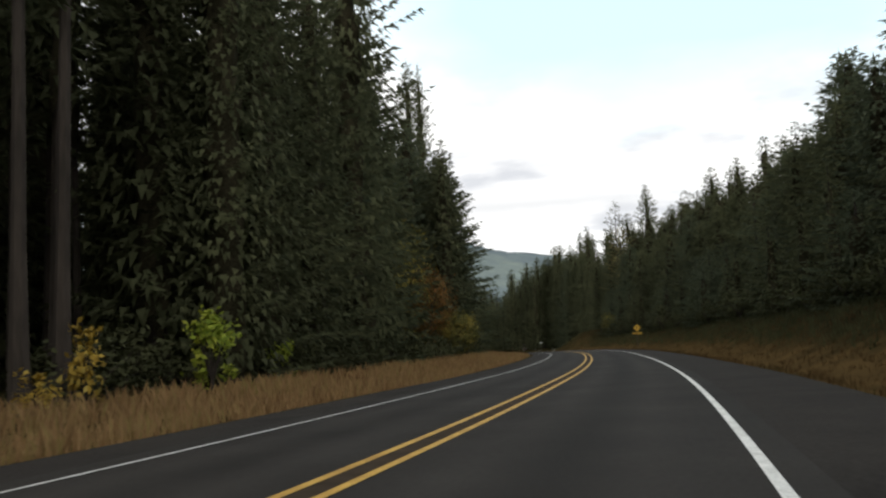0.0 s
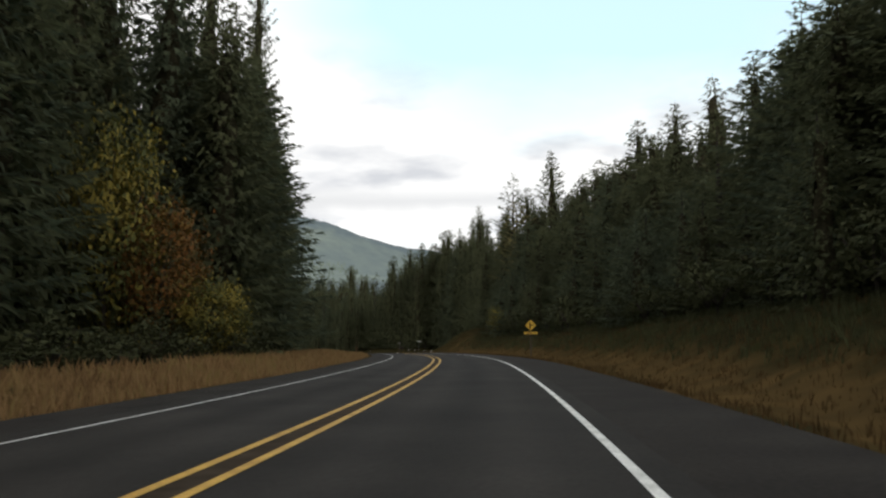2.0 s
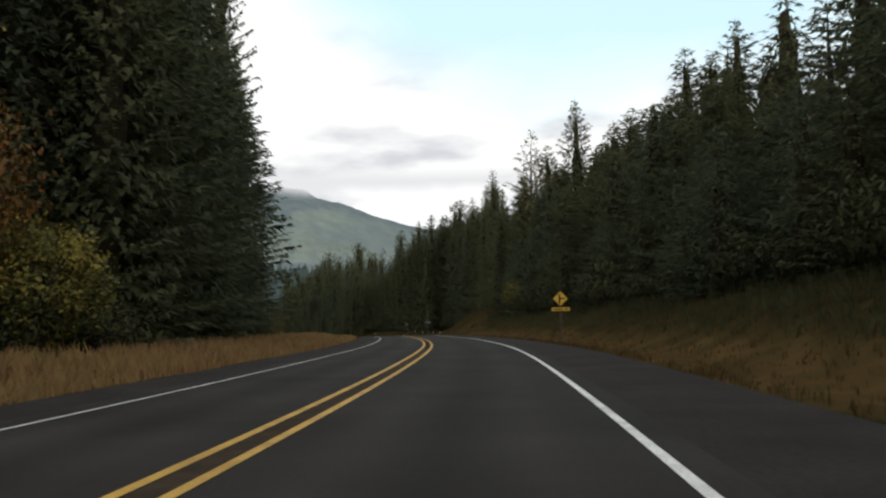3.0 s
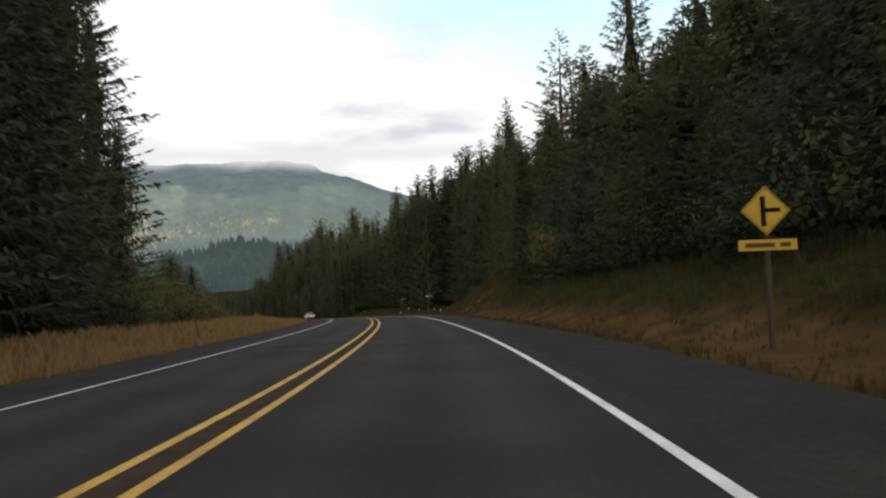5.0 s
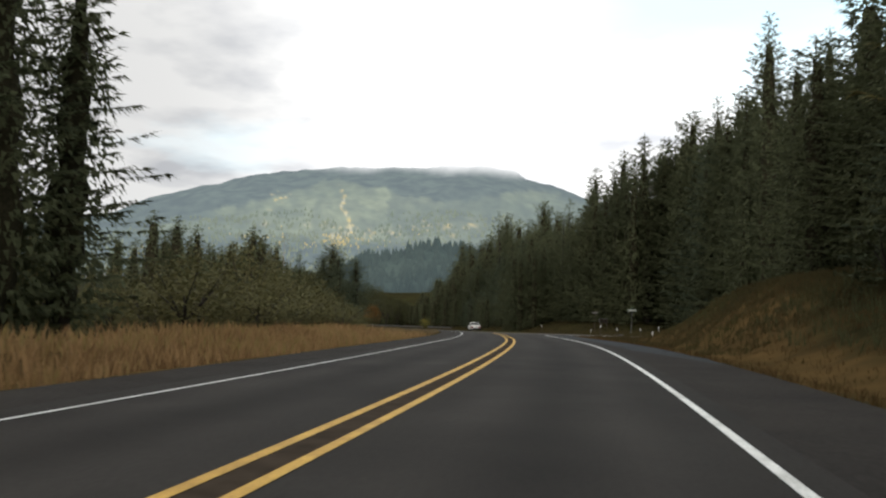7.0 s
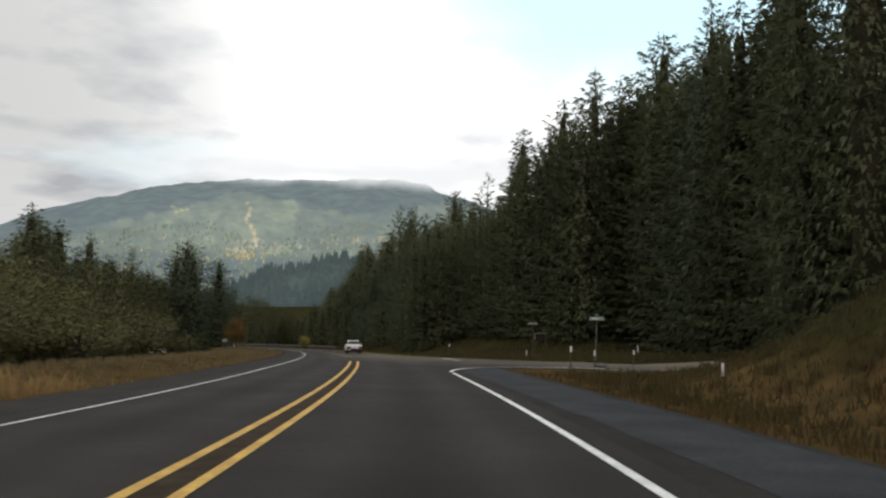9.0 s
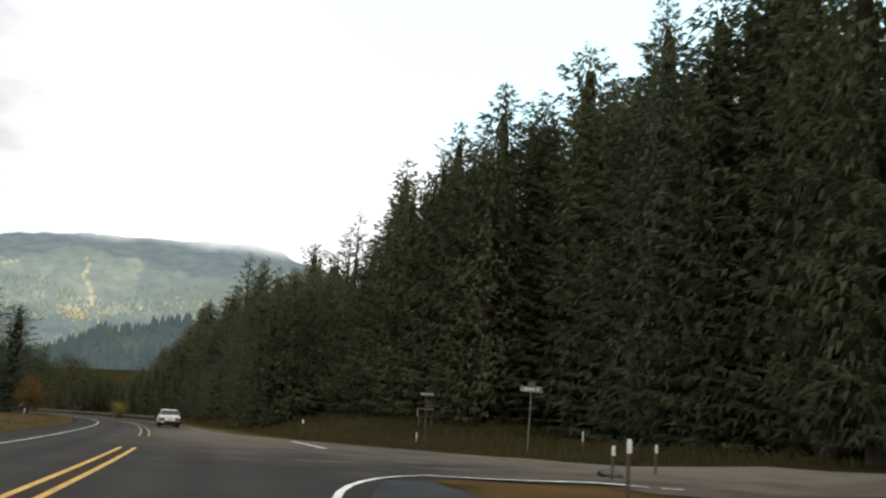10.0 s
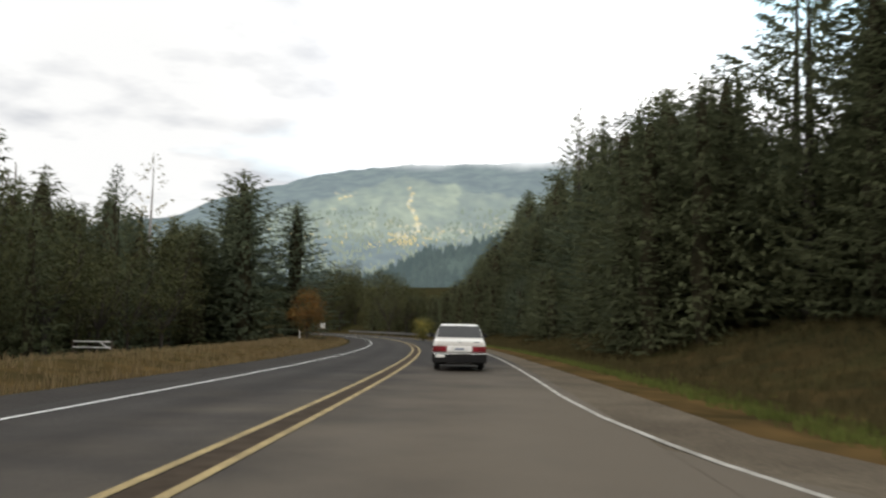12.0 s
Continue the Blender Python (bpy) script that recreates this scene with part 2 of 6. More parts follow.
def grassed(m):
    """Dead brown grass takes over where the ground's cover says so, with a ragged edge."""
    nt = m.node_tree
    N, L = nt.nodes.new, nt.links.new
    b = nt.nodes["Principled BSDF"]
    old = b.inputs["Base Color"].links[0].from_socket
    at, n, ad, mr, mx, tone = (N(k) for k in ("ShaderNodeAttribute", "ShaderNodeTexNoise", "ShaderNodeMath", "ShaderNodeMapRange", "ShaderNodeMix", "ShaderNodeValToRGB"))
    at.attribute_name = "cover"
    co = N("ShaderNodeTexCoord")
    L(co.outputs["Object"], n.inputs["Vector"])
    n.inputs["Scale"].default_value, n.inputs["Detail"].default_value = 0.5, 8
    ad.operation = "MULTIPLY_ADD"
    ad.inputs[1].default_value = 0.9
    L(n.outputs["Fac"], ad.inputs[0])
    L(at.outputs["Fac"], ad.inputs[2])
    mr.inputs["From Min"].default_value, mr.inputs["From Max"].default_value = 0.55, 1.25
    L(ad.outputs[0], mr.inputs["Value"])
    tone.color_ramp.elements[0].position, tone.color_ramp.elements[0].color = 0.35, (0.050, 0.034, 0.015, 1)
    tone.color_ramp.elements[1].position, tone.color_ramp.elements[1].color = 0.65, (0.085, 0.054, 0.022, 1)
    L(n.outputs["Fac"], tone.inputs[0])
    mx.data_type = "RGBA"
    L(mr.outputs[0], mx.inputs["Factor"])
    L(old, mx.inputs["A"])
    L(tone.outputs[0], mx.inputs["B"])
    L(mx.outputs["Result"], b.inputs["Base Color"])


grassed(EARTH)


def wheel_worn(m):
    """Tyres have polished two tracks in each lane; a dull streak of grime and drips lies between them."""
    nt = m.node_tree
    N, L = nt.nodes.new, nt.links.new
    b = nt.nodes["Principled BSDF"]
    old = b.inputs["Base Color"].links[0].from_socket
    at, n, mul, add, mx, co = (N(k) for k in ("ShaderNodeAttribute", "ShaderNodeTexNoise", "ShaderNodeMath", "ShaderNodeMath", "ShaderNodeMix", "ShaderNodeTexCoord"))
    at.attribute_name = "wear"
    n.inputs["Scale"].default_value, n.inputs["Detail"].default_value = 0.22, 6
    L(co.outputs["Object"], n.inputs["Vector"])
    mul.operation, add.operation = "MULTIPLY", "MULTIPLY_ADD"
    L(at.outputs["Fac"], mul.inputs[0])
    L(n.outputs["Fac"], mul.inputs[1])
    add.inputs[1].default_value, add.inputs[2].default_value = 0.42, 1.0
    L(mul.outputs[0], add.inputs[0])
    mx.data_type, mx.blend_type = "RGBA", "MULTIPLY"
    mx.inputs["Factor"].default_value = 1.0
    L(old, mx.inputs["A"])
    L(add.outputs[0], mx.inputs["B"])
    L(mx.outputs["Result"], b.inputs["Base Color"])


wheel_worn(ASPHALT)
SIDE_ROAD = material("dusty_side_road_asphalt", [(0.3, (0.0245, 0.022, 0.0198)), (0.7, (0.036, 0.0325, 0.029))], 0.35, rough=0.9, spec=0.06, fine=0.18, fine_scale=18, bump=0.25, bump_scale=90)
# dust carried out of the side road lies over both surfaces
for m in (ASPHALT, SIDE_ROAD):
    stain(m, (-28.0, 246.0), 24.0, (18.0, 22.0), (0.145, 0.121, 0.092), 0.9)
    stain(m, (-55.0, 262.0), 25.5, (7.5, 34.0), (0.122, 0.100, 0.075), 0.72)
TAN_GRASS = material("pale_tan_grass", [(0.25, (0.11, 0.080, 0.042)), (0.55, (0.18, 0.132, 0.072)), (0.8, (0.14, 0.115, 0.055))], 0.2, rough=0.95, spec=0.0, island=0.4, translucent=0.3)
DRY_GRASS = material("dry_tawny_grass", [(0.25, (0.16, 0.095, 0.040)), (0.55, (0.30, 0.185, 0.085)), (0.8, (0.22, 0.17, 0.06))], 0.22, rough=0.9, island=0.5, translucent=0.3)
BROWN_GRASS = material("brown_bank_grass", [(0.25, (0.056, 0.037, 0.018)), (0.55, (0.092, 0.058, 0.026)), (0.8, (0.066, 0.058, 0.022))], 0.18, rough=0.95, island=0.25, translucent=0.25, spec=0.0)
SLOPE_GRASS = material("dull_slope_grass", [(0.25, (0.044, 0.038, 0.018)), (0.55, (0.066, 0.053, 0.024)), (0.8, (0.052, 0.054, 0.022))], 0.18, rough=0.95, island=0.2, translucent=0.25, spec=0.0)
GREEN_GRASS = material("short_green_grass", [(0.25, (0.060, 0.070, 0.020)), (0.6, (0.10, 0.118, 0.030)), (0.85, (0.11, 0.10, 0.04))], 0.3, rough=0.95, spec=0.0, island=0.3, translucent=0.3)
BARK = material("fissured_conifer_bark", [(0.3, (0.022, 0.018, 0.014)), (0.7, (0.046, 0.037, 0.030))], 1.2, rough=0.95, fine=0.3, fine_scale=7, stretch=(1, 1, 0.2), bump=0.6, bump_scale=5)
# twig brown for the crown's inner body, darkened to stand for shade between boughs
SHADED_TWIGS = material("shaded_brown_twigs", [(0.3, (0.022, 0.020, 0.012)), (0.7, (0.040, 0.036, 0.021))], 1.5, rough=0.95, spec=0.02, fine=0.4, fine_scale=9)
GREY_BARK = material("grey_dead_wood", [(0.3, (0.16, 0.15, 0.14)), (0.7, (0.30, 0.28, 0.26))], 1.5, rough=0.95, stretch=(1, 1, 0.2))
NEEDLES = material("dark_fir_needles", [(0.2, (0.066, 0.074, 0.041)), (0.5, (0.096, 0.105, 0.055)), (0.85, (0.128, 0.132, 0.066))], 0.12, rough=0.85, island=0.12, fine=0.28, fine_scale=2.2, translucent=0.45, spec=0.06)
BLUE_NEEDLES = material("blue_green_spruce_needles", [(0.2, (0.062, 0.075, 0.049)), (0.5, (0.088, 0.105, 0.064)), (0.85, (0.120, 0.132, 0.076))], 0.12, rough=0.85, island=0.12, fine=0.28, fine_scale=2.2, translucent=0.45, spec=0.06)
PALE_NEEDLES = material("pale_yellowing_foliage", [(0.2, (0.10, 0.095, 0.035)), (0.6, (0.22, 0.19, 0.08))], 0.5, rough=0.9, island=0.4, translucent=0.3)
OLIVE_LEAF = material("olive_leaves", [(0.2, (0.070, 0.067, 0.025)), (0.55, (0.106, 0.097, 0.036)), (0.85, (0.135, 0.112, 0.043))], 0.25, rough=0.85, island=0.2, translucent=0.3)
DARK_OLIVE_LEAF = material("dark_olive_leaves", [(0.2, (0.042, 0.046, 0.020)), (0.55, (0.062, 0.062, 0.025)), (0.85, (0.082, 0.072, 0.030))], 0.25, rough=0.9, spec=0.1, island=0.2, translucent=0.3)
DARK_LEAF = material("dark_shrub_leaves", [(0.2, (0.040, 0.045, 0.021)), (0.6, (0.060, 0.064, 0.029)), (0.85, (0.072, 0.068, 0.031))], 0.3, rough=0.9, spec=0.1, island=0.25, translucent=0.2)
LIME_LEAF = material("yellow_green_maple_leaves", [(0.2, (0.16, 0.22, 0.022)), (0.55, (0.32, 0.38, 0.045)), (0.85, (0.50, 0.48, 0.08))], 0.6, rough=0.75, island=0.5, translucent=0.4)
GOLD_LEAF = material("golden_autumn_leaves", [(0.2, (0.26, 0.17, 0.025)), (0.55, (0.45, 0.31, 0.05)), (0.85, (0.50, 0.42, 0.12))], 0.6, rough=0.75, island=0.5, translucent=0.4)
RUST_LEAF = material("rust_orange_maple_leaves", [(0.2, (0.05, 0.050, 0.014)), (0.42, (0.10, 0.065, 0.016)), (0.60, (0.19, 0.080, 0.017)), (0.85, (0.16, 0.12, 0.028))], 0.33, rough=0.8, island=0.4, translucent=0.35)
TURNING_LEAF = material("yellowing_maple_leaves", [(0.2, (0.055, 0.065, 0.020)), (0.44, (0.10, 0.105, 0.028)), (0.56, (0.24, 0.19, 0.035)), (0.85, (0.33, 0.26, 0.05))], 0.28, rough=0.8, island=0.3, translucent=0.3)
# the bluish emission colour stands for haze in front of the slope
MOUNTAIN = hazed("forested_mountain", [(0.34, (0.060, 0.078, 0.056)), (0.50, (0.108, 0.128, 0.082)), (0.60, (0.150, 0.168, 0.104)), (0.70, (0.20, 0.21, 0.13))], 0.0024, (0.47, 0.55, 0.60), 0.27)


def logged(m):
    """Older dark forest stands where nothing has been cleared; bare tan and golden ground lies along the logging track."""
    nt = m.node_tree
    N, L = nt.nodes.new, nt.links.new
    b = nt.nodes["Principled BSDF"]
    col = b.inputs["Base Color"].links[0].from_socket
    co, fine, tone = N("ShaderNodeTexCoord"), N("ShaderNodeTexNoise"), N("ShaderNodeValToRGB")
    fine.inputs["Scale"].default_value, fine.inputs["Detail"].default_value = 0.03, 5
    L(co.outputs["Object"], fine.inputs["Vector"])
    el = tone.color_ramp.elements
    el[0].position, el[0].color = 0.38, (0.018, 0.030, 0.030, 1)
    el[1].position, el[1].color = 0.66, (0.050, 0.070, 0.058, 1)
    L(fine.outputs["Fac"], tone.inputs[0])
    gold = N("ShaderNodeValToRGB")
    gold.color_ramp.elements[0].position, gold.color_ramp.elements[0].color = 0.40, (0.46, 0.40, 0.27, 1)
    gold.color_ramp.elements[1].position, gold.color_ramp.elements[1].color = 0.58, (0.52, 0.37, 0.10, 1)
    L(fine.outputs["Fac"], gold.inputs[0])
    for name, under, over in (("cleared", tone.outputs[0], col), ("bare", None, gold.outputs[0])):
        at, mx = N("ShaderNodeAttribute"), N("ShaderNodeMix")
        at.attribute_name, mx.data_type = name, "RGBA"
        L(at.outputs["Fac"], mx.inputs["Factor"])
        L(under or col, mx.inputs["A"])
        L(over, mx.inputs["B"])
        col = mx.outputs["Result"]
    L(col, b.inputs["Base Color"])


logged(MOUNTAIN)
# foothill and far trees carry haze the same way, as emission
FOOTHILL = hazed("wooded_foothill", [(0.3, (0.020, 0.033, 0.028)), (0.7, (0.045, 0.062, 0.048))], 0.012, (0.30, 0.38, 0.42), 0.13)
FAR_GOLD = hazed("far_golden_trees", [(0.3, (0.30, 0.24, 0.08)), (0.7, (0.55, 0.40, 0.11))], 0.02, (0.50, 0.52, 0.48), 0.25)
FAR_TREES = hazed("far_mountain_trees", [(0.3, (0.075, 0.10, 0.06)), (0.7, (0.15, 0.16, 0.085))], 0.006, (0.46, 0.55, 0.58), 0.21)
PAINT_WHITE = material("weathered_white_paint", [(0.3, (0.55, 0.53, 0.49)), (0.7, (0.72, 0.70, 0.66))], 2.0, rough=0.5, fine=0.1, fine_scale=25)
SIGN_YELLOW = material("faded_yellow_sign_sheeting", [(0.3, (0.50, 0.30, 0.03)), (0.7, (0.62, 0.40, 0.055))], 3.0, rough=0.5)
SIGN_GREEN = material("dark_green_sign_sheeting", [(0.3, (0.02, 0.06, 0.035)), (0.7, (0.03, 0.085, 0.05))], 3.0, rough=0.5)
BLACK = material("matt_black", [(0.3, (0.010, 0.010, 0.010)), (0.7, (0.018, 0.017, 0.016))], 4.0, rough=0.85, spec=0.1)
RAIL_STEEL = material("weathered_rail_steel", [(0.3, (0.075, 0.075, 0.072)), (0.7, (0.12, 0.118, 0.112))], 3.0, rough=0.8, fine=0.2, fine_scale=12, spec=0.15)
GALV = material("galvanised_steel", [(0.3, (0.13, 0.13, 0.125)), (0.7, (0.20, 0.20, 0.195))], 6.0, rough=0.6, metal=0.5)
WOOD = material("weathered_post_wood", [(0.3, (0.05, 0.038, 0.027)), (0.7, (0.095, 0.072, 0.052))], 4.0, rough=0.9, stretch=(1, 1, 0.15), bump=0.4, bump_scale=12)
RUSTY = material("rusty_steel", [(0.3, (0.07, 0.035, 0.02)), (0.7, (0.14, 0.07, 0.035))], 9.0, rough=0.9)
CAR_PAINT = material("cream_white_car_paint", [(0.3, (0.54, 0.52, 0.48)), (0.7, (0.62, 0.60, 0.56))], 1.0, rough=0.35, fine=0.05, fine_scale=8, spec=0.5)
CAR_GLASS = material("dark_tinted_car_glass", [(0.3, (0.030, 0.031, 0.030)), (0.7, (0.042, 0.043, 0.042))], 2.0, rough=0.2, spec=0.25)
LAMP_DARK = material("dark_red_lamp_lens", [(0.3, (0.10, 0.006, 0.008)), (0.7, (0.15, 0.010, 0.012))], 12.0, rough=0.25, spec=0.4)
LAMP_RED = material("red_lamp_lens", [(0.3, (0.13, 0.006, 0.010)), (0.7, (0.20, 0.010, 0.016))], 12.0, rough=0.25, spec=0.5)
LAMP_WHITE = material("white_lamp_lens", [(0.3, (0.66, 0.65, 0.62)), (0.7, (0.78, 0.77, 0.74))], 12.0, rough=0.25, spec=0.5)
CHROME = material("dull_chrome", [(0.3, (0.5, 0.5, 0.5)), (0.7, (0.65, 0.65, 0.64))], 4.0, rough=0.25, metal=0.9)
TYRE = material("tyre_rubber", [(0.3, (0.018, 0.017, 0.016)), (0.7, (0.030, 0.028, 0.026))], 8.0, rough=0.9)
PLATE_BLUE = material("blue_grey_plate_print", [(0.3, (0.10, 0.12, 0.16)), (0.7, (0.15, 0.17, 0.22))], 8.0, rough=0.5)
STONE = material("dark_field_stone", [(0.3, (0.05, 0.048, 0.045)), (0.7, (0.10, 0.095, 0.09))], 3.0, rough=0.95, bump=0.5, bump_scale=8)


# ---- the road's line ----
CURVE = (1.80, 1.80, 1.72, 1.44, 1.41, 1.20, 1.60, 2.72, 1.98, 1.18, 1.39, 1.91, 2.39, 1.90, 1.44, 2.18, 1.62, 0.90, 1.33, 1.97, 2.2, 2.2, 2.2, 2.4, 3.2, 4.2, 5.0, 5.0)
SLOPE = (0.7, 1.1, 2.9, -0.2, 3.8, 4.5, 5.9, 1.0, 1.4, -2.7, -1.8, -4.0, -10.9, -13.8, -10.4, -16.3, -17.6, -19.6, -18.3, -17.9, -16.4, -15.8, -15.2, -14.8, -14.4, -14.1, -13.9, -13.9)
KNOT = np.arange(28) * 17.25 - 17.25
LINE_S = np.arange(-120.75, 540, 1.725)
_k, _m = np.interp(LINE_S, KNOT, CURVE) / 1000, np.interp(LINE_S, KNOT, SLOPE) / 1000


def _sum(v):
    return np.concatenate([[0], np.cumsum((v[1:] + v[:-1]) / 2 * 1.725)])


LINE_A = _sum(_k)
_o = int(np.argmin(abs(LINE_S)))
LINE_A -= LINE_A[_o]
LINE_X, LINE_Y, LINE_Z = _sum(-np.sin(LINE_A)), _sum(np.cos(LINE_A)), _sum(_m)
LINE_X, LINE_Y, LINE_Z = LINE_X - LINE_X[_o], LINE_Y - LINE_Y[_o], LINE_Z - LINE_Z[_o]


def road_xy(s, d):
    a = np.interp(s, LINE_S, LINE_A)
    return np.interp(s, LINE_S, LINE_X) + d * np.cos(a), np.interp(s, LINE_S, LINE_Y) + d * np.sin(a)


def road_z(s):
    return np.interp(s, LINE_S, LINE_Z)


def road_turn(s):
    """Degrees by which the road has turned to the left at s."""
    return float(np.degrees(np.interp(s, LINE_S, LINE_A)))


def road_sd(x, y):
    """Along and across the road, for arrays of places."""
    x, y = np.atleast_1d(np.asarray(x, float)), np.atleast_1d(np.asarray(y, float))
    shape, x, y = x.shape, x.ravel(), y.ravel()
    s, d = np.empty(x.size), np.empty(x.size)
    for i in range(0, x.size, 4000):
        px, py = x[i : i + 4000], y[i : i + 4000]
        q = ((px[:, None] - LINE_X) ** 2 + (py[:, None] - LINE_Y) ** 2).argmin(1)
        s[i : i + 4000] = LINE_S[q]
        d[i : i + 4000] = (px - LINE_X[q]) * np.cos(LINE_A[q]) + (py - LINE_Y[q]) * np.sin(LINE_A[q])
    s, d = s.reshape(shape), d.reshape(shape)
    return s, d


def ramp(v, a, b):
    u = np.clip((v - a) / (b - a), 0, 1)
    return u * u * (3 - 2 * u)


def ground_z(s, d, x=0.0, y=0.0):
    """Height of the ground beside the road."""
    base = road_z(s) - 0.06
    right = np.maximum(d, 0)
    # bank on the right, cut by the side road, lower beyond it
    bank = 2.5 * (1 - ramp(s, 214, 230)) + 1.3 * ramp(s, 178, 198) * (1 - ramp(s, 210, 224)) + 1.3 * ramp(s, 268, 300)
    junction = ramp(s, 212, 222) * (1 - ramp(s, 264, 274))
    foot = 8.2 + 2.5 * ramp(s, 190, 212)
    up = -0.25 * (1 - junction) * ramp(right, 7.0, 8.4) + (bank + 0.25 * (1 - junction)) * ramp(right, foot, foot + 7.3) + 0.17 * np.clip(right - 15, 0, 90) * (1 - 0.75 * ramp(s, 216, 232) * (1 - ramp(s, 262, 285)))
    left = np.maximum(-d, 0)
    open_side = ramp(s, 165, 200)
    down = -0.3 * ramp(left, 6.0, 7.6) + 0.35 * ramp(left, 8.0, 11.0) + (1 - open_side) * 0.04 * np.clip(left - 11, 0, 80) - open_side * 0.075 * np.clip(left - 12, 0, 70)
    rough = 0.10 * np.sin(x * 0.9 + 1.7 * np.sin(y * 0.31)) * np.sin(y * 0.8 + np.sin(x * 0.4)) * (ramp(right, 8, 12) + ramp(left, 7, 11))
    z = base + up + down + rough
    far = ramp(np.abs(d), 130, 320)
    return z * (1 - far) + far * (-8 + 0 * z)


def at_ground(s, d):
    x, y = road_xy(s, d)
    return float(x), float(y), float(ground_z(np.float64(s), np.float64(d), x, y))


def mesh_object(name, verts, faces, mat, smooth=False, parent=None):
    me = bpy.data.meshes.new(name)
    me.from_pydata([tuple(map(float, v)) for v in verts], [], [tuple(map(int, f)) for f in faces])
    me.materials.append(mat)
    if smooth:
        me.polygons.foreach_set("use_smooth", [True] * len(me.polygons))
    me.update()
    ob = new(name, me)
    ob.parent = parent
    return ob


def part(name, bm, mat, parent, label=""):
    """One mesh object from a bmesh, under a thing or a part."""
    me = bpy.data.meshes.new(name)
    bm.to_mesh(me)
    bm.free()
    me.materials.append(mat)
    ob = new(name, me)
    ob.parent = parent
    if label:
        ob["label"] = label
    return ob


def lattice(nx, ny):
    return [(j * nx + i, j * nx + i + 1, (j + 1) * nx + i + 1, (j + 1) * nx + i) for j in range(ny - 1) for i in range(nx - 1)]


def strip(name, s_values, d_left, d_right, lift, mat, label, category, cross=3, kind="structure"):
    """A band of surface along the road, between two offsets that may vary with s."""
    s_values = np.asarray(s_values, float)
    dl, dr = np.broadcast_to(d_left, s_values.shape), np.broadcast_to(d_right, s_values.shape)
    verts = []
    for s, a, b in zip(s_values, dl, dr):
        for u in np.linspace(0, 1, cross):
            x, y = road_xy(s, a + (b - a) * u)
            verts.append((x, y, road_z(s) + lift))
    ob = mesh_object(name, verts, lattice(cross, len(s_values)), mat)
    return tagged(ob, label, category, kind=kind)


# ground sheet, fine by the road and coarse towards the horizon
def spaced(a, b, fine, edge):
    mid = list(np.arange(a, b + fine / 2, fine))
    step, v, low = fine, a, []
    while v > -edge:
        step *= 1.25
        v -= step
        low.append(v)
    step, v, high = fine, mid[-1], []
    while v < edge:
        step *= 1.25
        v += step
        high.append(v)
    return np.array(low[::-1] + mid + high)


gx, gy = spaced(-170, 50, 1.6, 4200), spaced(-40, 430, 1.8, 4200)
GX, GY = np.meshgrid(gx, gy)
GS, GD = road_sd(GX, GY)
GZ = ground_z(GS, GD, GX, GY)
ground = mesh_object("ground", np.stack([GX.ravel(), GY.ravel(), GZ.ravel()], 1), lattice(len(gx), len(gy)), EARTH, smooth=True)
cover = ground.data.attributes.new("cover", "FLOAT", "POINT")
high_bank = ramp(GS, 176, 190) * (1 - ramp(GS, 218, 228))
right_cover = ramp(GD, 6.6, 8.0) * (1 - ramp(GD, 9.0 + 2 * high_bank, 12.5 + 3 * high_bank)) * (1 - ramp(GS, 255, 268)) + ramp(GS, 255, 268) * ramp(GD, 4.8, 5.4) * (0.9 - 0.6 * ramp(GD, 6.5, 8.0) - 0.25 * ramp(GD, 11, 20))
left_cover = ramp(-GD, 5.4, 6.4) * (1 - ramp(-GD, 11.5, 15.0)) * (1 - 0.45 * ramp(GS, 205, 230))
cover.data.foreach_set("value", np.maximum(right_cover, left_cover).ravel())
tagged(ground, "brown grassy verge, bank and forest floor", "ground", kind="structure")

run = np.arange(-70, 470, 2.0)
ROAD_D = np.linspace(-4.1, 4.45, 41)
road = strip("road", run, -4.1, 4.45, 0.0, ASPHALT, "dark two-lane asphalt road with a worn surface", "road", cross=41)
wear = sum(np.exp(-((ROAD_D - d) / 0.34) ** 2) for d in (-2.75, -1.05, 1.15, 2.95)) - 0.7 * sum(np.exp(-((ROAD_D - d) / 0.30) ** 2) for d in (-1.9, 2.05))
road.data.attributes.new("wear", "FLOAT", "POINT").data.foreach_set("value", np.tile(wear, len(run)))
strip("shoulder", run, -5.55, -4.1, -0.012, SHOULDER, "dark gravelly shoulder along the opposite lane", "road shoulder")
before, after = np.arange(-70, 228.5, 2.0), np.arange(262, 470, 2.0)
strip("shoulder", before, 4.45, 6.85, -0.008, SHOULDER, "worn brownish asphalt shoulder beside the white edge line", "road shoulder")
patch = np.arange(172, 231.5, 0.5)
ragged_edge = np.array([0.16 * noise.noise(Vector((s * 0.35, 3.0, 0))) + 0.07 * noise.noise(Vector((s * 1.3, 9.0, 0))) for s in patch])
strip("shoulder", patch, np.interp(patch, [172, 182, 222, 231], [6.7, 5.2, 4.62, 4.6]) + np.maximum(ragged_edge, -0.1), np.interp(patch, [172, 222, 231], [6.85, 6.5, 6.9]) + ragged_edge[::-1], -0.003, BLUE_CHIP, "blue-grey chip-sealed shoulder before the side road", "road shoulder")
strip("shoulder", after, 4.45, np.interp(after, [262, 272, 300], [8.2, 5.9, 5.4]), -0.006, GRAVEL, "tan gravel shoulder beyond the side road", "road shoulder")

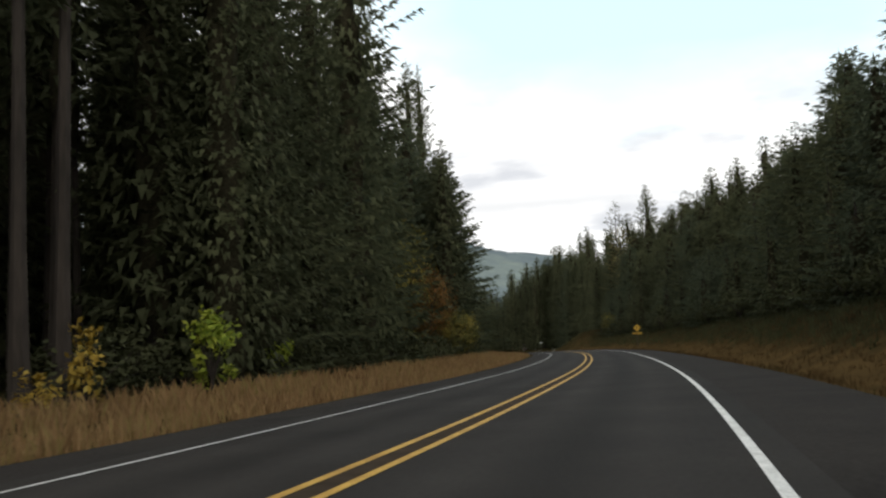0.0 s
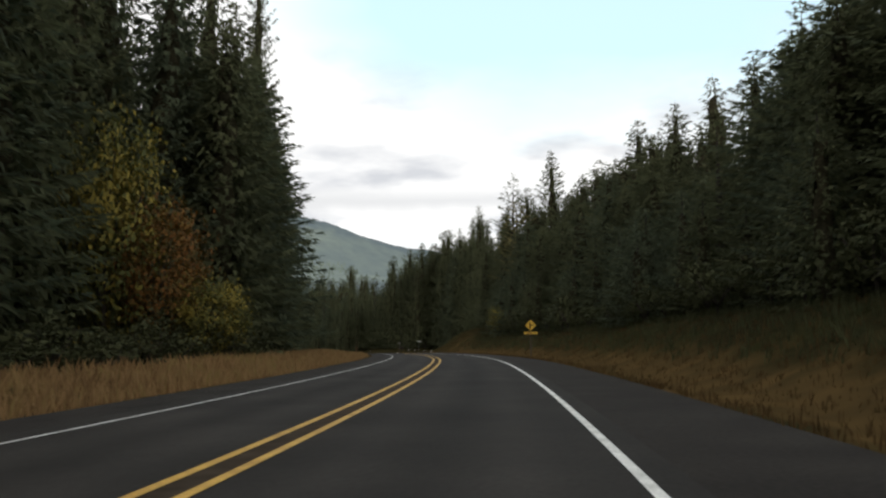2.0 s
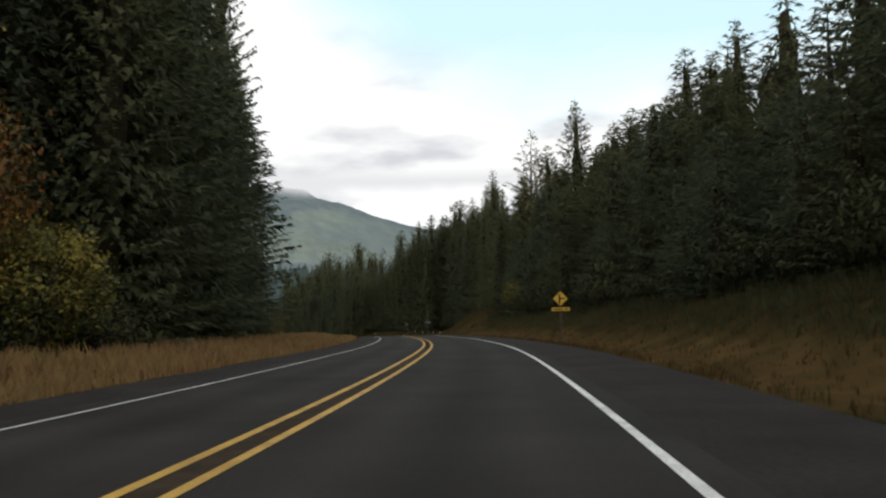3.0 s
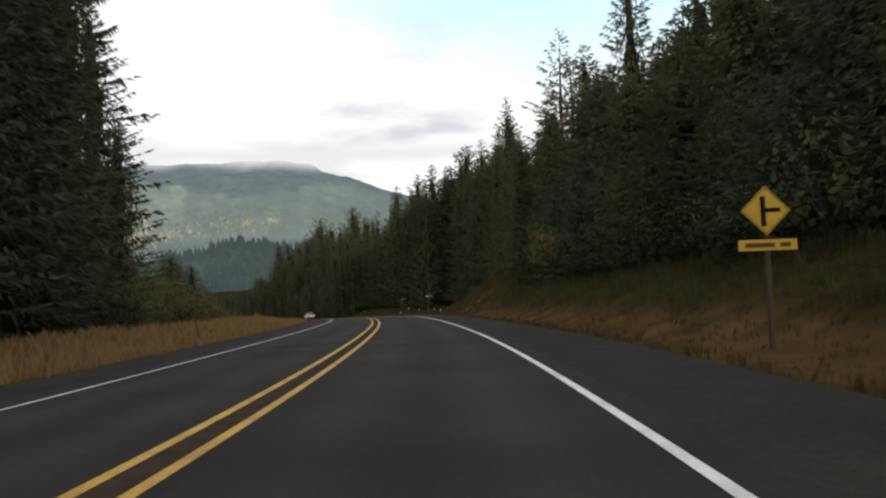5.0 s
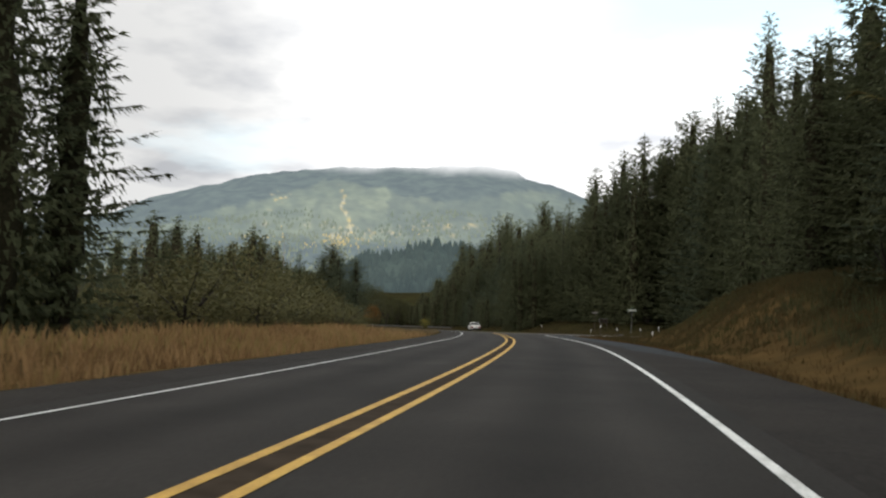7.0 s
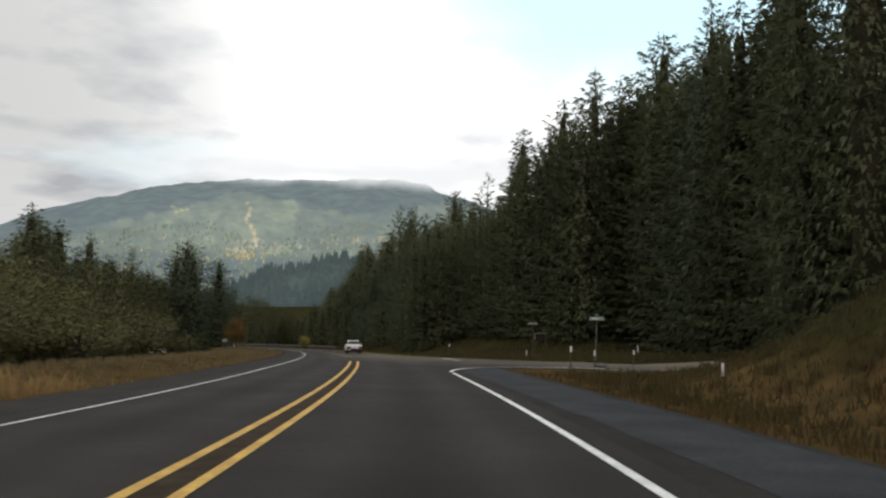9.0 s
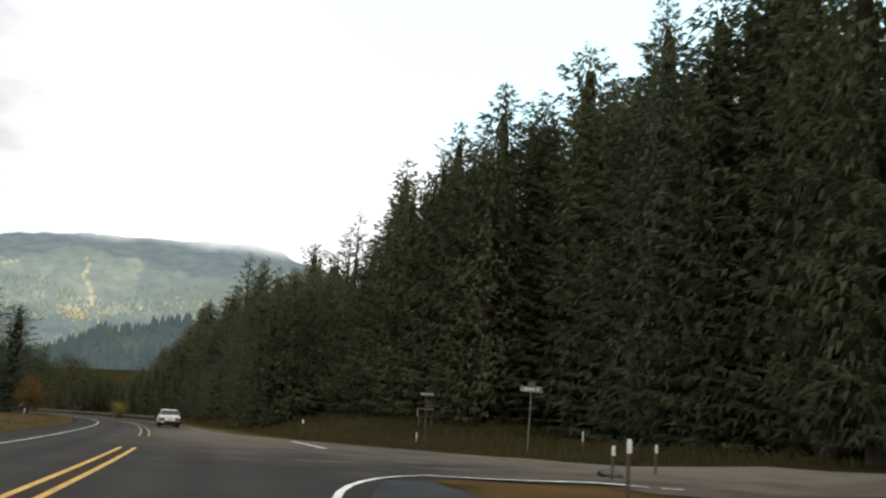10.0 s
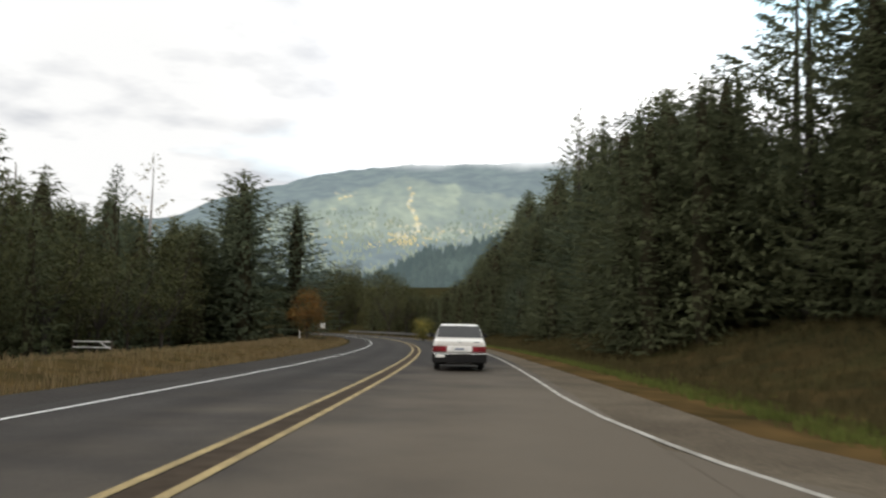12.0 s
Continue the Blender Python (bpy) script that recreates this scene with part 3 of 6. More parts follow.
# side road joining from the right
side = np.linspace(0, 1, 26)
far_d = 4.45 + 40 * side
near_s = np.interp(far_d, [4.45, 5.2, 6.6, 10, 13, 20, 45], [225.5, 229.6, 232.4, 231.6, 230.2, 226.5, 209])
far_s = np.interp(far_d, [4.45, 5.3, 7.4, 10, 14, 20, 45], [270.5, 268.8, 264, 256.0, 246.5, 239, 222])
across = (0, 0.012, 0.125, 0.25, 0.375, 0.5, 0.625, 0.75, 0.875, 0.988, 1)
sv = []
for dd, a, b in zip(far_d, near_s, far_s):
    for u in across:
        s = a + (b - a) * u
        x, y = road_xy(s, dd)
        sv.append((x, y, max(road_z(s) + 0.004, float(ground_z(s, dd, x, y)) + 0.05) - ((0.12 if u == 0 else 0.03) if u in (0, 1) and dd > 5 else 0)))
side_road = mesh_object("side_road", sv, lattice(11, 26), SIDE_ROAD)
tagged(side_road, "pale dusty side road joining the highway", "side road", kind="structure")

# painted lines
def line(s_values, d, width, mat, label):
    d = np.broadcast_to(d, np.shape(s_values))
    return strip("road_marking", s_values, d - width / 2, d + width / 2, 0.009, mat, label, "road marking", cross=2)


line(run, -3.50, 0.068, WHITE_LINE, "thin white edge line of the opposite lane")
for s0, s1 in ((-70, 242.5), (257, 470)):
    for d in (-0.215, 0.215):
        line(np.arange(s0, s1 + 0.1, 1.5), d, 0.125 if s0 < 0 else 0.105, YELLOW_LINE if s0 < 0 else DULL_YELLOW, "worn yellow centre line, one of a double pair")
line(np.arange(-70, 225.1, 1.5), 4.02, 0.12, WHITE_LINE, "white edge line beside the lane")
hook_s = np.array([225, 226.2, 227.6, 229, 230.2, 231.3, 232.2, 232.7])
hook_d = np.array([4.02, 4.16, 4.42, 4.80, 5.25, 5.80, 6.5, 7.1])
line(hook_s, hook_d, 0.14, WHITE_LINE, "white edge line curving into the side road")
tail = np.linspace(0, 1, 10)
tv = []
for u in tail:
    dd = 7.1 + 5.5 * u
    ss = 232.7 - 1.9 * u
    for w in (-0.07, 0.07):
        x, y = road_xy(ss + w, dd)
        tv.append((x, y, max(road_z(ss), float(ground_z(ss, dd, x, y)) + 0.06) + 0.012))
tagged(mesh_object("road_marking", tv, lattice(2, 10), WHITE_LINE), "white edge line along the side road", "road marking", kind="structure")
line(np.arange(248.6, 258.4, 1.2), 7.2, 0.17, WHITE_LINE, "short white line across the mouth of the side road")
flare = np.arange(262, 470, 1.5)
line(flare, np.interp(flare, [262, 265, 267.4, 269, 270.8, 274, 278], [6.6, 5.7, 5.2, 4.85, 4.6, 4.3, 4.15]), 0.10, FAINT_LINE, "dust-dulled white edge line after the junction")
# milled rumble grooves between the yellow lines
gv, gf = [], []
for s in np.arange(100, 240, 0.35):
    a = len(gv)
    for ds, d in ((-0.08, -0.12), (-0.08, 0.12), (0.08, 0.12), (0.08, -0.12)):
        x, y = road_xy(s + ds, d)
        gv.append((x, y, road_z(s + ds) + 0.005))
    gf.append((a, a + 1, a + 2, a + 3))
tagged(mesh_object("rumble_grooves", gv, gf, RUMBLE), "brown milled grooves between the yellow centre lines", "rumble strip", kind="stuff")
strip("centre_seam", np.arange(-70, 242, 2.0), -0.15, 0.15, 0.0025, RUMBLE, "brown weathered seam between the yellow centre lines", "road seam", cross=2)


strip("centre_seam", np.arange(257, 400, 2.0), -0.15, 0.15, 0.0025, RUMBLE, "brown dusty seam between the yellow centre lines", "road seam", cross=2)


# ---- distance ----
def polar_sheet(name, azimuths, radii, height, mat):
    verts = []
    for r in radii:
        for a in azimuths:
            verts.append((-55 - r * math.sin(radians(a)), 255 + r * math.cos(radians(a)), height(r, a)))
    return mesh_object(name, verts, lattice(len(azimuths), len(radii)), mat, smooth=True)


def rough(x, y, size):
    return noise.fractal(Vector((x / size, y / size, 0.3)), 1.0, 2.0, 5)


def ridge_height(a):
    e = np.interp(a, [-10, 5, 8, 11.6, 15, 18.3, 19.0, 21, 25, 30, 33, 35.2, 37.4, 39.1, 42.5, 45.2, 50, 60, 80], [3.0, 5.8, 6.5, 7.35, 8.5, 9.3, 9.8, 10.05, 10.05, 10.0, 9.85, 9.6, 9.25, 8.6, 7.55, 6.55, 5.3, 4.0, 3.0])
    return 2050 * math.tan(radians(float(e)))


def mountain_z(r, a):
    u = min(max((r - 1150) / 900, 0), 1)
    x, y = r * math.sin(radians(a)), r * math.cos(radians(a))
    back = 1 - 0.5 * max(r - 2050, 0) / 700
    top = ridge_height(a)
    body = 40 + (top - 40) * (0.35 * u + 0.65 * u * u * (3 - 2 * u))
    return body * back + rough(x, y, 260) * 55 * u * (1 - 0.75 * u) + rough(x, y, 90) * 9


MOUNTAIN_AZ = np.concatenate([np.linspace(-8, 24, 100), np.arange(24.12, 40, 0.12), np.linspace(40.1, 78, 80)])
MOUNTAIN_R = np.concatenate([np.linspace(1100, 2080, 110), np.linspace(2120, 2700, 8)])
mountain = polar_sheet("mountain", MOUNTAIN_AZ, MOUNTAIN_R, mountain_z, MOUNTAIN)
tagged(mountain, "hazy green mountain with logged clearings, far beyond the road", "mountain", kind="structure")


def land_use():
    """Where the slope has been logged, and where the logging left bare or golden ground."""
    cleared, bare = [], []
    track = [(31.4, 8.8), (31.0, 8.0), (31.3, 7.4), (30.8, 6.5), (30.6, 5.9), (30.9, 5.3)]
    pads = [(36.6, 5.9, 0.22), (36.2, 6.8, 0.16), (35.5, 7.7, 0.22), (34.8, 7.9, 0.15), (31.5, 5.3, 0.55), (30.6, 5.6, 0.35), (29.2, 5.6, 0.25), (27.6, 5.7, 0.3), (33.4, 5.9, 0.2), (32.2, 6.3, 0.15), (22.0, 6.3, 0.4), (23.8, 6.1, 0.4), (25.4, 6.2, 0.3)]
    for r in MOUNTAIN_R:
        for a in MOUNTAIN_AZ:
            e = math.degrees(math.atan2(mountain_z(r, a), r))
            wob = noise.fractal(Vector((a * 0.9, e * 1.4, 7.0)), 1.0, 2.0, 4)
            top = float(np.interp(a, [6, 10, 14, 18, 20, 24, 28.4, 31.4, 35.9, 38.5, 42, 46], [5.6, 6.6, 7.9, 8.9, 8.3, 7.9, 8.7, 9.2, 7.9, 6.9, 5.8, 4.6])) + 0.35 * wob
            c = min(1, max(0, (top - e) / 0.25 + 0.5)) * min(1, max(0, (e - 4.9 - 0.4 * wob) / 0.4 + 0.5))
            cleared.append(c * (0.78 + 0.22 * min(1, max(-1, wob * 3))) * (0.6 if a < 28 - 0.8 * wob and a > 20 else 1.0))
            near = 9.0
            for (a0, e0), (a1, e1) in zip(track, track[1:]):
                u = min(1, max(0, ((a - a0) * (a1 - a0) + (e - e0) * (e1 - e0)) / ((a1 - a0) ** 2 + (e1 - e0) ** 2)))
                near = min(near, math.hypot(a - a0 - u * (a1 - a0), e - e0 - u * (e1 - e0)) / (0.07 + 0.10 * (8.8 - e) / 3))
            for a0, e0, q in pads:
                near = min(near, math.hypot((a - a0) * 0.6, e - e0) / q * 0.8 + 0.55)
            speck = noise.noise(Vector((a * 4.0, e * 6.0, 2.0)))
            bare.append(min(1, max(0, 0.85 - 0.8 * near + 1.7 * speck)) * 0.8)
    for name, values in (("cleared", cleared), ("bare", bare)):
        mountain.data.attributes.new(name, "FLOAT", "POINT").data.foreach_set("value", values)


land_use()


def foothill_z(r, a):
    e = float(np.interp(a, [0, 12, 17, 20, 23, 25, 27, 30, 32, 34, 40, 50, 60], [3.0, 4.2, 4.6, 4.8, 5.2, 5.35, 4.75, 4.5, 3.5, 2.7, 2.2, 1.6, 1.2]))
    u = max(0.0, 1 - abs(r - 900) / 280)
    x, y = r * math.sin(radians(a)), r * math.cos(radians(a))
    return -12 + (900 * math.tan(radians(e)) + 4 + rough(x, y, 60) * 8) * u * u * (3 - 2 * u)


def ridge_cloud():
    """A bank of low cloud resting on the ridge."""
    m = bpy.data.materials.new("low_cloud")
    m.use_nodes = True
    nt = m.node_tree
    nt.nodes.clear()
    N, L = nt.nodes.new, nt.links.new
    out, mix, clear, glow = (N(k) for k in ("ShaderNodeOutputMaterial", "ShaderNodeMixShader", "ShaderNodeBsdfTransparent", "ShaderNodeEmission"))
    glow.inputs["Color"].default_value, glow.inputs["Strength"].default_value = (0.93, 0.94, 0.95, 1), 0.95
    co, sep, n, mp, up, top, mul = (N(k) for k in ("ShaderNodeTexCoord", "ShaderNodeSeparateXYZ", "ShaderNodeTexNoise", "ShaderNodeMath", "ShaderNodeMapRange", "ShaderNodeMapRange", "ShaderNodeMath"))
    L(co.outputs["Generated"], sep.inputs[0])
    L(co.outputs["Object"], n.inputs["Vector"])
    n.inputs["Scale"].default_value, n.inputs["Detail"].default_value = 0.006, 5
    mp.operation, mp.inputs[1].default_value = "MULTIPLY_ADD", 0.55
    L(n.outputs["Fac"], mp.inputs[0])
    L(sep.outputs["Z"], mp.inputs[2])
    up.inputs["From Min"].default_value, up.inputs["From Max"].default_value = 0.45, 0.85
    up.interpolation_type = "SMOOTHSTEP"
    L(mp.outputs[0], up.inputs["Value"])
    top.inputs["From Min"].default_value, top.inputs["From Max"].default_value = 1.0, 0.6
    L(sep.outputs["Z"], top.inputs["Value"])
    mul.operation = "MULTIPLY"
    L(up.outputs[0], mul.inputs[0])
    L(top.outputs[0], mul.inputs[1])
    at, fade = N("ShaderNodeAttribute"), N("ShaderNodeMath")
    at.attribute_name, fade.operation = "ends", "MULTIPLY"
    L(mul.outputs[0], fade.inputs[0])
    L(at.outputs["Fac"], fade.inputs[1])
    L(fade.outputs[0], mix.inputs[0])
    L(clear.outputs[0], mix.inputs[1])
    L(glow.outputs[0], mix.inputs[2])
    L(mix.outputs[0], out.inputs["Surface"])
    az = np.linspace(-4, 42, 60)
    verts = []
    for e in (8.9, 9.7, 10.5, 12.0):
        for a in az:
            verts.append((-55 - 1800 * math.sin(radians(a)), 255 + 1800 * math.cos(radians(a)), 1800 * math.tan(radians(e))))
    ob = mesh_object("cloud_backdrop", verts, lattice(len(az), 4), m)
    ends = ob.data.attributes.new("ends", "FLOAT", "POINT")
    ends.data.foreach_set("value", np.tile(ramp(az, -4, 6) * (1 - ramp(az, 28, 41)), 4))
    ob.visible_shadow = False
    return tagged(ob, "low white cloud resting on the mountain ridge", "cloud", kind="structure")


ridge_cloud()
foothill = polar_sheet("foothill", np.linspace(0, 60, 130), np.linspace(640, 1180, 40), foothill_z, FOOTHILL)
tagged(foothill, "dark wooded foothill before the mountain", "hill", kind="structure")


def cone_wood(name, places, mat, label, sides=5, tiers=2):
    """Far trees, a few small cones each, as one mass."""
    verts, faces = [], []
    for x, y, z, h, w in places:
        turn = random.random() * 6
        for k in range(tiers):
            z0, z1, r = z + h * 0.8 * k / tiers, z + h * ((k + 1.5) / (tiers + 0.5)), w * (1 - 0.75 * k / tiers)
            a = len(verts)
            for i in range(sides):
                t = turn + k + i * 2 * math.pi / sides
                q = r * random.uniform(0.75, 1.2)
                verts.append((x + q * math.cos(t), y + q * math.sin(t), z0 + h * random.uniform(-0.06, 0.06)))
            verts.append((x, y, min(z1, z + h)))
            faces += [(a + i, a + (i + 1) % sides, a + sides) for i in range(sides)]
    return tagged(mesh_object(name, verts, faces, mat), label, "far woods", kind="stuff")


rng = random.Random(11)
spots, gold = [], []
while len(spots) < 4200:
    a, r = rng.uniform(2, 62), rng.uniform(1150, 1600)
    x, y = -55 - r * math.sin(radians(a)), 255 + r * math.cos(radians(a))
    if noise.noise(Vector((x / 110, y / 110, 4.0))) > 0.15 and r > 1330:
        continue
    h = rng.uniform(6, 11)
    spots.append((x, y, mountain_z(r, a) - 2, h, h * rng.uniform(0.25, 0.4)))
for i in range(80):
    a, r = rng.gauss(31.4, 0.6), rng.gauss(1455, 16)
    gold.append((-55 - r * math.sin(radians(a)), 255 + r * math.cos(radians(a)), mountain_z(r, a) - 2, rng.uniform(4, 8), rng.uniform(1.5, 3)))
for i in range(70):
    a, r = rng.uniform(24, 46), rng.gauss(1440, 40)
    gold.append((-55 - r * math.sin(radians(a)), 255 + r * math.cos(radians(a)), mountain_z(r, a) - 2, rng.uniform(4, 8), rng.uniform(2, 3)))
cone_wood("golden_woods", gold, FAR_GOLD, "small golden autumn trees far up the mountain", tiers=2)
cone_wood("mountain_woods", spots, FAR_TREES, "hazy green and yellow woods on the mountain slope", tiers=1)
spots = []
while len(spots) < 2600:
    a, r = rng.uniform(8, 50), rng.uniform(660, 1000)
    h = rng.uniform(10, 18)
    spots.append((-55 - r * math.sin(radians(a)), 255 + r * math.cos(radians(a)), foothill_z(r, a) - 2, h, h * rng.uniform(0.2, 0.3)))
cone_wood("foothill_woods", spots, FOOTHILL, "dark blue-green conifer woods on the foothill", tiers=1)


# ---- trees ----
def trunk_mesh(height, radius, lean, sides=7, rings=9, seed=0):
    r = random.Random(seed)
    bm = bmesh.new()
    loops = []
    bend = [(0.0, 0.0)]
    for k in range(1, rings):
        bend.append((bend[-1][0] + r.uniform(-1, 1) * lean, bend[-1][1] + r.uniform(-1, 1) * lean))
    for k in range(rings):
        u = k / (rings - 1)
        q = radius * ((1 - u) ** 0.85 * 0.95 + 0.02) * (1 + 0.35 * max(0, 0.08 - u) / 0.08)
        loops.append([bm.verts.new((bend[k][0] + q * math.cos(i * 2 * math.pi / sides), bend[k][1] + q * math.sin(i * 2 * math.pi / sides), u * height - (0.4 if k == 0 else 0))) for i in range(sides)])
    for a, b in zip(loops, loops[1:]):
        for i in range(sides):
            bm.faces.new((a[i], a[(i + 1) % sides], b[(i + 1) % sides], b[i]))
    return bm


def outward(v, lift=0.55, floor=0.35):
    """Directions away from a crown's axis and up, for leaves that shade as one soft mass."""
    flat = np.hypot(v[:, 0], v[:, 1])[:, None]
    n = np.concatenate([v[:, :2] / (flat + floor), np.full((len(v), 1), lift)], 1)
    n += np.random.default_rng(len(v)).normal(0, 0.16, n.shape)
    return n / np.linalg.norm(n, axis=1)[:, None]


def foliage(name, verts, faces, normals, mat, parent=None, shaded_core=None):
    """A mesh of small leaves whose faces look outward and shade softly."""
    v, f = np.asarray(verts, float), np.asarray(faces, int)
    g = np.cross(v[f[:, 1]] - v[f[:, 0]], v[f[:, 2]] - v[f[:, 0]])
    back = (g * normals[f].sum(1)).sum(1) < 0
    f[back] = f[back][:, [0, 2, 1]]
    me = bpy.data.meshes.new(name)
    me.vertices.add(len(v))
    me.vertices.foreach_set("co", v.ravel())
    me.loops.add(f.size)
    me.loops.foreach_set("vertex_index", f.ravel())
    me.polygons.add(len(f))
    me.polygons.foreach_set("loop_start", np.arange(0, f.size, 3))
    me.polygons.foreach_set("use_smooth", np.ones(len(f), bool))
    me.update(calc_edges=True)
    me.normals_split_custom_set_from_vertices(normals)
    me.materials.append(mat)
    if shaded_core is not None:
        me.materials.append(SHADED_TWIGS)
        me.polygons.foreach_set("material_index", shaded_core)
    ob = new(name, me)
    ob.parent = parent
    return ob


def conifer_crown(height, low, spread, seed, step=0.95, per=8, sprays=7.0, ragged=0.25, slope=0.36, droop=0.25, thin=0.0, core=1.0, size=1.0):
    """Tiers of boughs that droop and turn up at the tip, clothed in small hanging sprays, round a dense inner body.
    slope: how fast the crown widens below its tip; sprays: how many to a metre of bough."""
    r = np.random.default_rng(seed)

    def reach(z):
        return spread * (1 - np.exp(-slope * (height - z) / spread)) * (0.55 + 0.45 * np.minimum(1, (z - low) / (0.12 * height) + 0.3))

    tiers, z = [], low
    while z < height - 0.5:
        u = (z - low) / (height - low)
        full = float(reach(z)) * r.uniform(1 - ragged, 1 + 0.5 * ragged)
        n = max(4, int(per * (1 - 0.4 * u)))
        turn = r.uniform(0, 6.28)
        for i in range(n):
            if r.random() >= thin:
                tiers.append((turn + (i + r.uniform(-0.3, 0.3)) * 6.283 / n, z + r.uniform(-0.3, 0.3) * step, full * r.uniform(0.7, 1.12) * (1.22 if r.random() < 0.12 else 1) + 0.12, u))
        z += step * r.uniform(0.6, 1.4) * (1 - 0.5 * u)
    az, z0, long, u = np.array(tiers).T
    count = (long * sprays).astype(int) + 3
    k = np.repeat(np.arange(len(az)), count)
    m = len(k)
    az, z0, long, u = az[k], z0[k], long[k], u[k]
    v = 0.26 + 0.78 * r.random(m) ** 0.58
    rise = (0.42 * u - droop * (1 - u)) * v + 0.20 * v * v
    fan = np.where(r.random(m) < 0.22, r.uniform(-0.25, 0.25, m), r.choice((-1, 1), m) * r.uniform(0.35, 1.15, m) * (1.15 - 0.5 * v))
    ta = az + fan
    tl = size * np.minimum(r.uniform(0.36, 0.86, m), 0.22 + 0.40 * long) * (1.15 - 0.40 * v)
    fall = np.where(np.abs(fan) < 0.26, r.uniform(-0.25, 0.2, m), r.uniform(0.1, 0.9, m))
    roll = r.uniform(-0.9, 0.9, m)
    w = size * r.uniform(0.075, 0.14, m) * np.minimum(1, 0.6 + 0.35 * long)
    base = np.stack([long * v * np.cos(az), long * v * np.sin(az), z0 + long * rise], 1)
    across = np.stack([-np.sin(ta) * np.cos(roll), np.cos(ta) * np.cos(roll), np.sin(roll)], 1) * w[:, None]
    tip = base + np.stack([np.cos(ta), np.sin(ta), -fall], 1) * tl[:, None]
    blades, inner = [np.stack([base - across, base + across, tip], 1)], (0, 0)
    # the dense inner body, twig and needle, its shade put in by dark colour
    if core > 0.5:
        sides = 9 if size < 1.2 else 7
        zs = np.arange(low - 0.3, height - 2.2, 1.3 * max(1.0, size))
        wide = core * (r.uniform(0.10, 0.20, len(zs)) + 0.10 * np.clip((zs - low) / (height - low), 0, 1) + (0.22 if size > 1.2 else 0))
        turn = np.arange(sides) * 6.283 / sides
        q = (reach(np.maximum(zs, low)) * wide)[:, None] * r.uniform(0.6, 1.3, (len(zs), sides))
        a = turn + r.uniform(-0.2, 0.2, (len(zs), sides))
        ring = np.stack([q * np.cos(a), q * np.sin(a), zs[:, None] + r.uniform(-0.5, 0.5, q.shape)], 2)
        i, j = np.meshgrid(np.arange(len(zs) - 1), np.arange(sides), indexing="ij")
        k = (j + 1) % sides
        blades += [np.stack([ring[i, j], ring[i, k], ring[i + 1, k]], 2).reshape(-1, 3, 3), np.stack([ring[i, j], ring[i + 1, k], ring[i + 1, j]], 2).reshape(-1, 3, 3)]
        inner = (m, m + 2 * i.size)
    if core:
        # small curtains of needles between the boughs
        m = int(core ** 2 * 9.0 * spread * (height - low) / max(size, 0.75) ** 2)
        z = height - 0.5 - (height - low - 0.5) * r.random(m) ** 0.8
        full = reach(z)
        q, a, lean = full * r.uniform(0.22, 0.66, m), r.uniform(0, 6.283, m), r.uniform(-0.5, 0.5, m)
        young = size * np.minimum(1, 0.35 + 0.28 * full)
        b, drop = r.uniform(0.09, 0.22, m) * young, r.uniform(0.3, 0.75, m) * young
        mid, side = np.stack([q * np.cos(a), q * np.sin(a), z], 1), np.stack([-np.sin(a + lean), np.cos(a + lean), lean], 1) * b[:, None]
        low_tip = mid + np.stack([np.cos(a + lean) * 0.45 * drop, np.sin(a + lean) * 0.45 * drop, -drop], 1)
        blades.append(np.stack([mid - side, mid + side, low_tip], 1))
    # leader
    blades.append(np.array([[(-0.07, 0, height - 1.0), (0.07, 0, height - 1.0), (0, 0, height)], [(0, -0.07, height - 1.0), (0, 0.07, height - 1.0), (0, 0, height)]]))
    verts = np.concatenate(blades).reshape(-1, 3)
    shaded_core = np.zeros(len(verts) // 3, dtype=np.int32)
    shaded_core[inner[0] : inner[1]] = 1
    return verts, np.arange(len(verts)).reshape(-1, 3), shaded_core


def conifer(name, height, low, spread, seed, mat, label, bark=None, **more):
    root = new(name)
    root.empty_display_size = 0.5
    part("trunk", trunk_mesh(height * 0.97, (0.012 * height + 0.09) * (1 if low < 6 else 0.6), 0.03, seed=seed), bark or BARK, root)
    v, f, shaded_core = conifer_crown(height, low, spread, seed, **more)
    foliage("crown", v, f, outward(v), mat, parent=root, shaded_core=shaded_core)
    return tagged(root, label, "conifer")


def leafy(count, centre, size, leaf, seed, clumps=14):
    """Leaves in uneven clumps: small bent leaf blades round many centres."""
    r = random.Random(seed)
    verts, faces = [], []
    cs = []
    for _ in range(clumps):
        while True:
            p = Vector((r.uniform(-1, 1), r.uniform(-1, 1), r.uniform(-1, 1)))
            if 0.3 < p.length < 1:
                break
        cs.append((Vector((p.x * size[0], p.y * size[1], p.z * size[2])), r.uniform(0.25, 0.5)))
    for i in range(count):
        c, q = cs[i % clumps]
        p = c + Vector((r.gauss(0, 1) * size[0], r.gauss(0, 1) * size[1], r.gauss(0, 1) * size[2])) * q * 0.46 + Vector(centre)
        if p.z < 0.05:
            p.z = r.uniform(0.05, 0.4)
        n = Vector((r.gauss(0, 1), r.gauss(0, 1), r.gauss(0, 1) + 0.5)).normalized()
        t = n.orthogonal().normalized()
        t.rotate(Matrix.Rotation(r.uniform(0, 6.28), 3, n))
        b = n.cross(t)
        w = leaf * r.uniform(0.6, 1.4)
        k = len(verts)
        verts += [tuple(p - t * w), tuple(p + b * w * 0.55 + n * w * 0.15), tuple(p + t * w), tuple(p - b * w * 0.55 + n * w * 0.15)]
        faces += [(k, k + 1, k + 2), (k, k + 2, k + 3)]
    return verts, faces


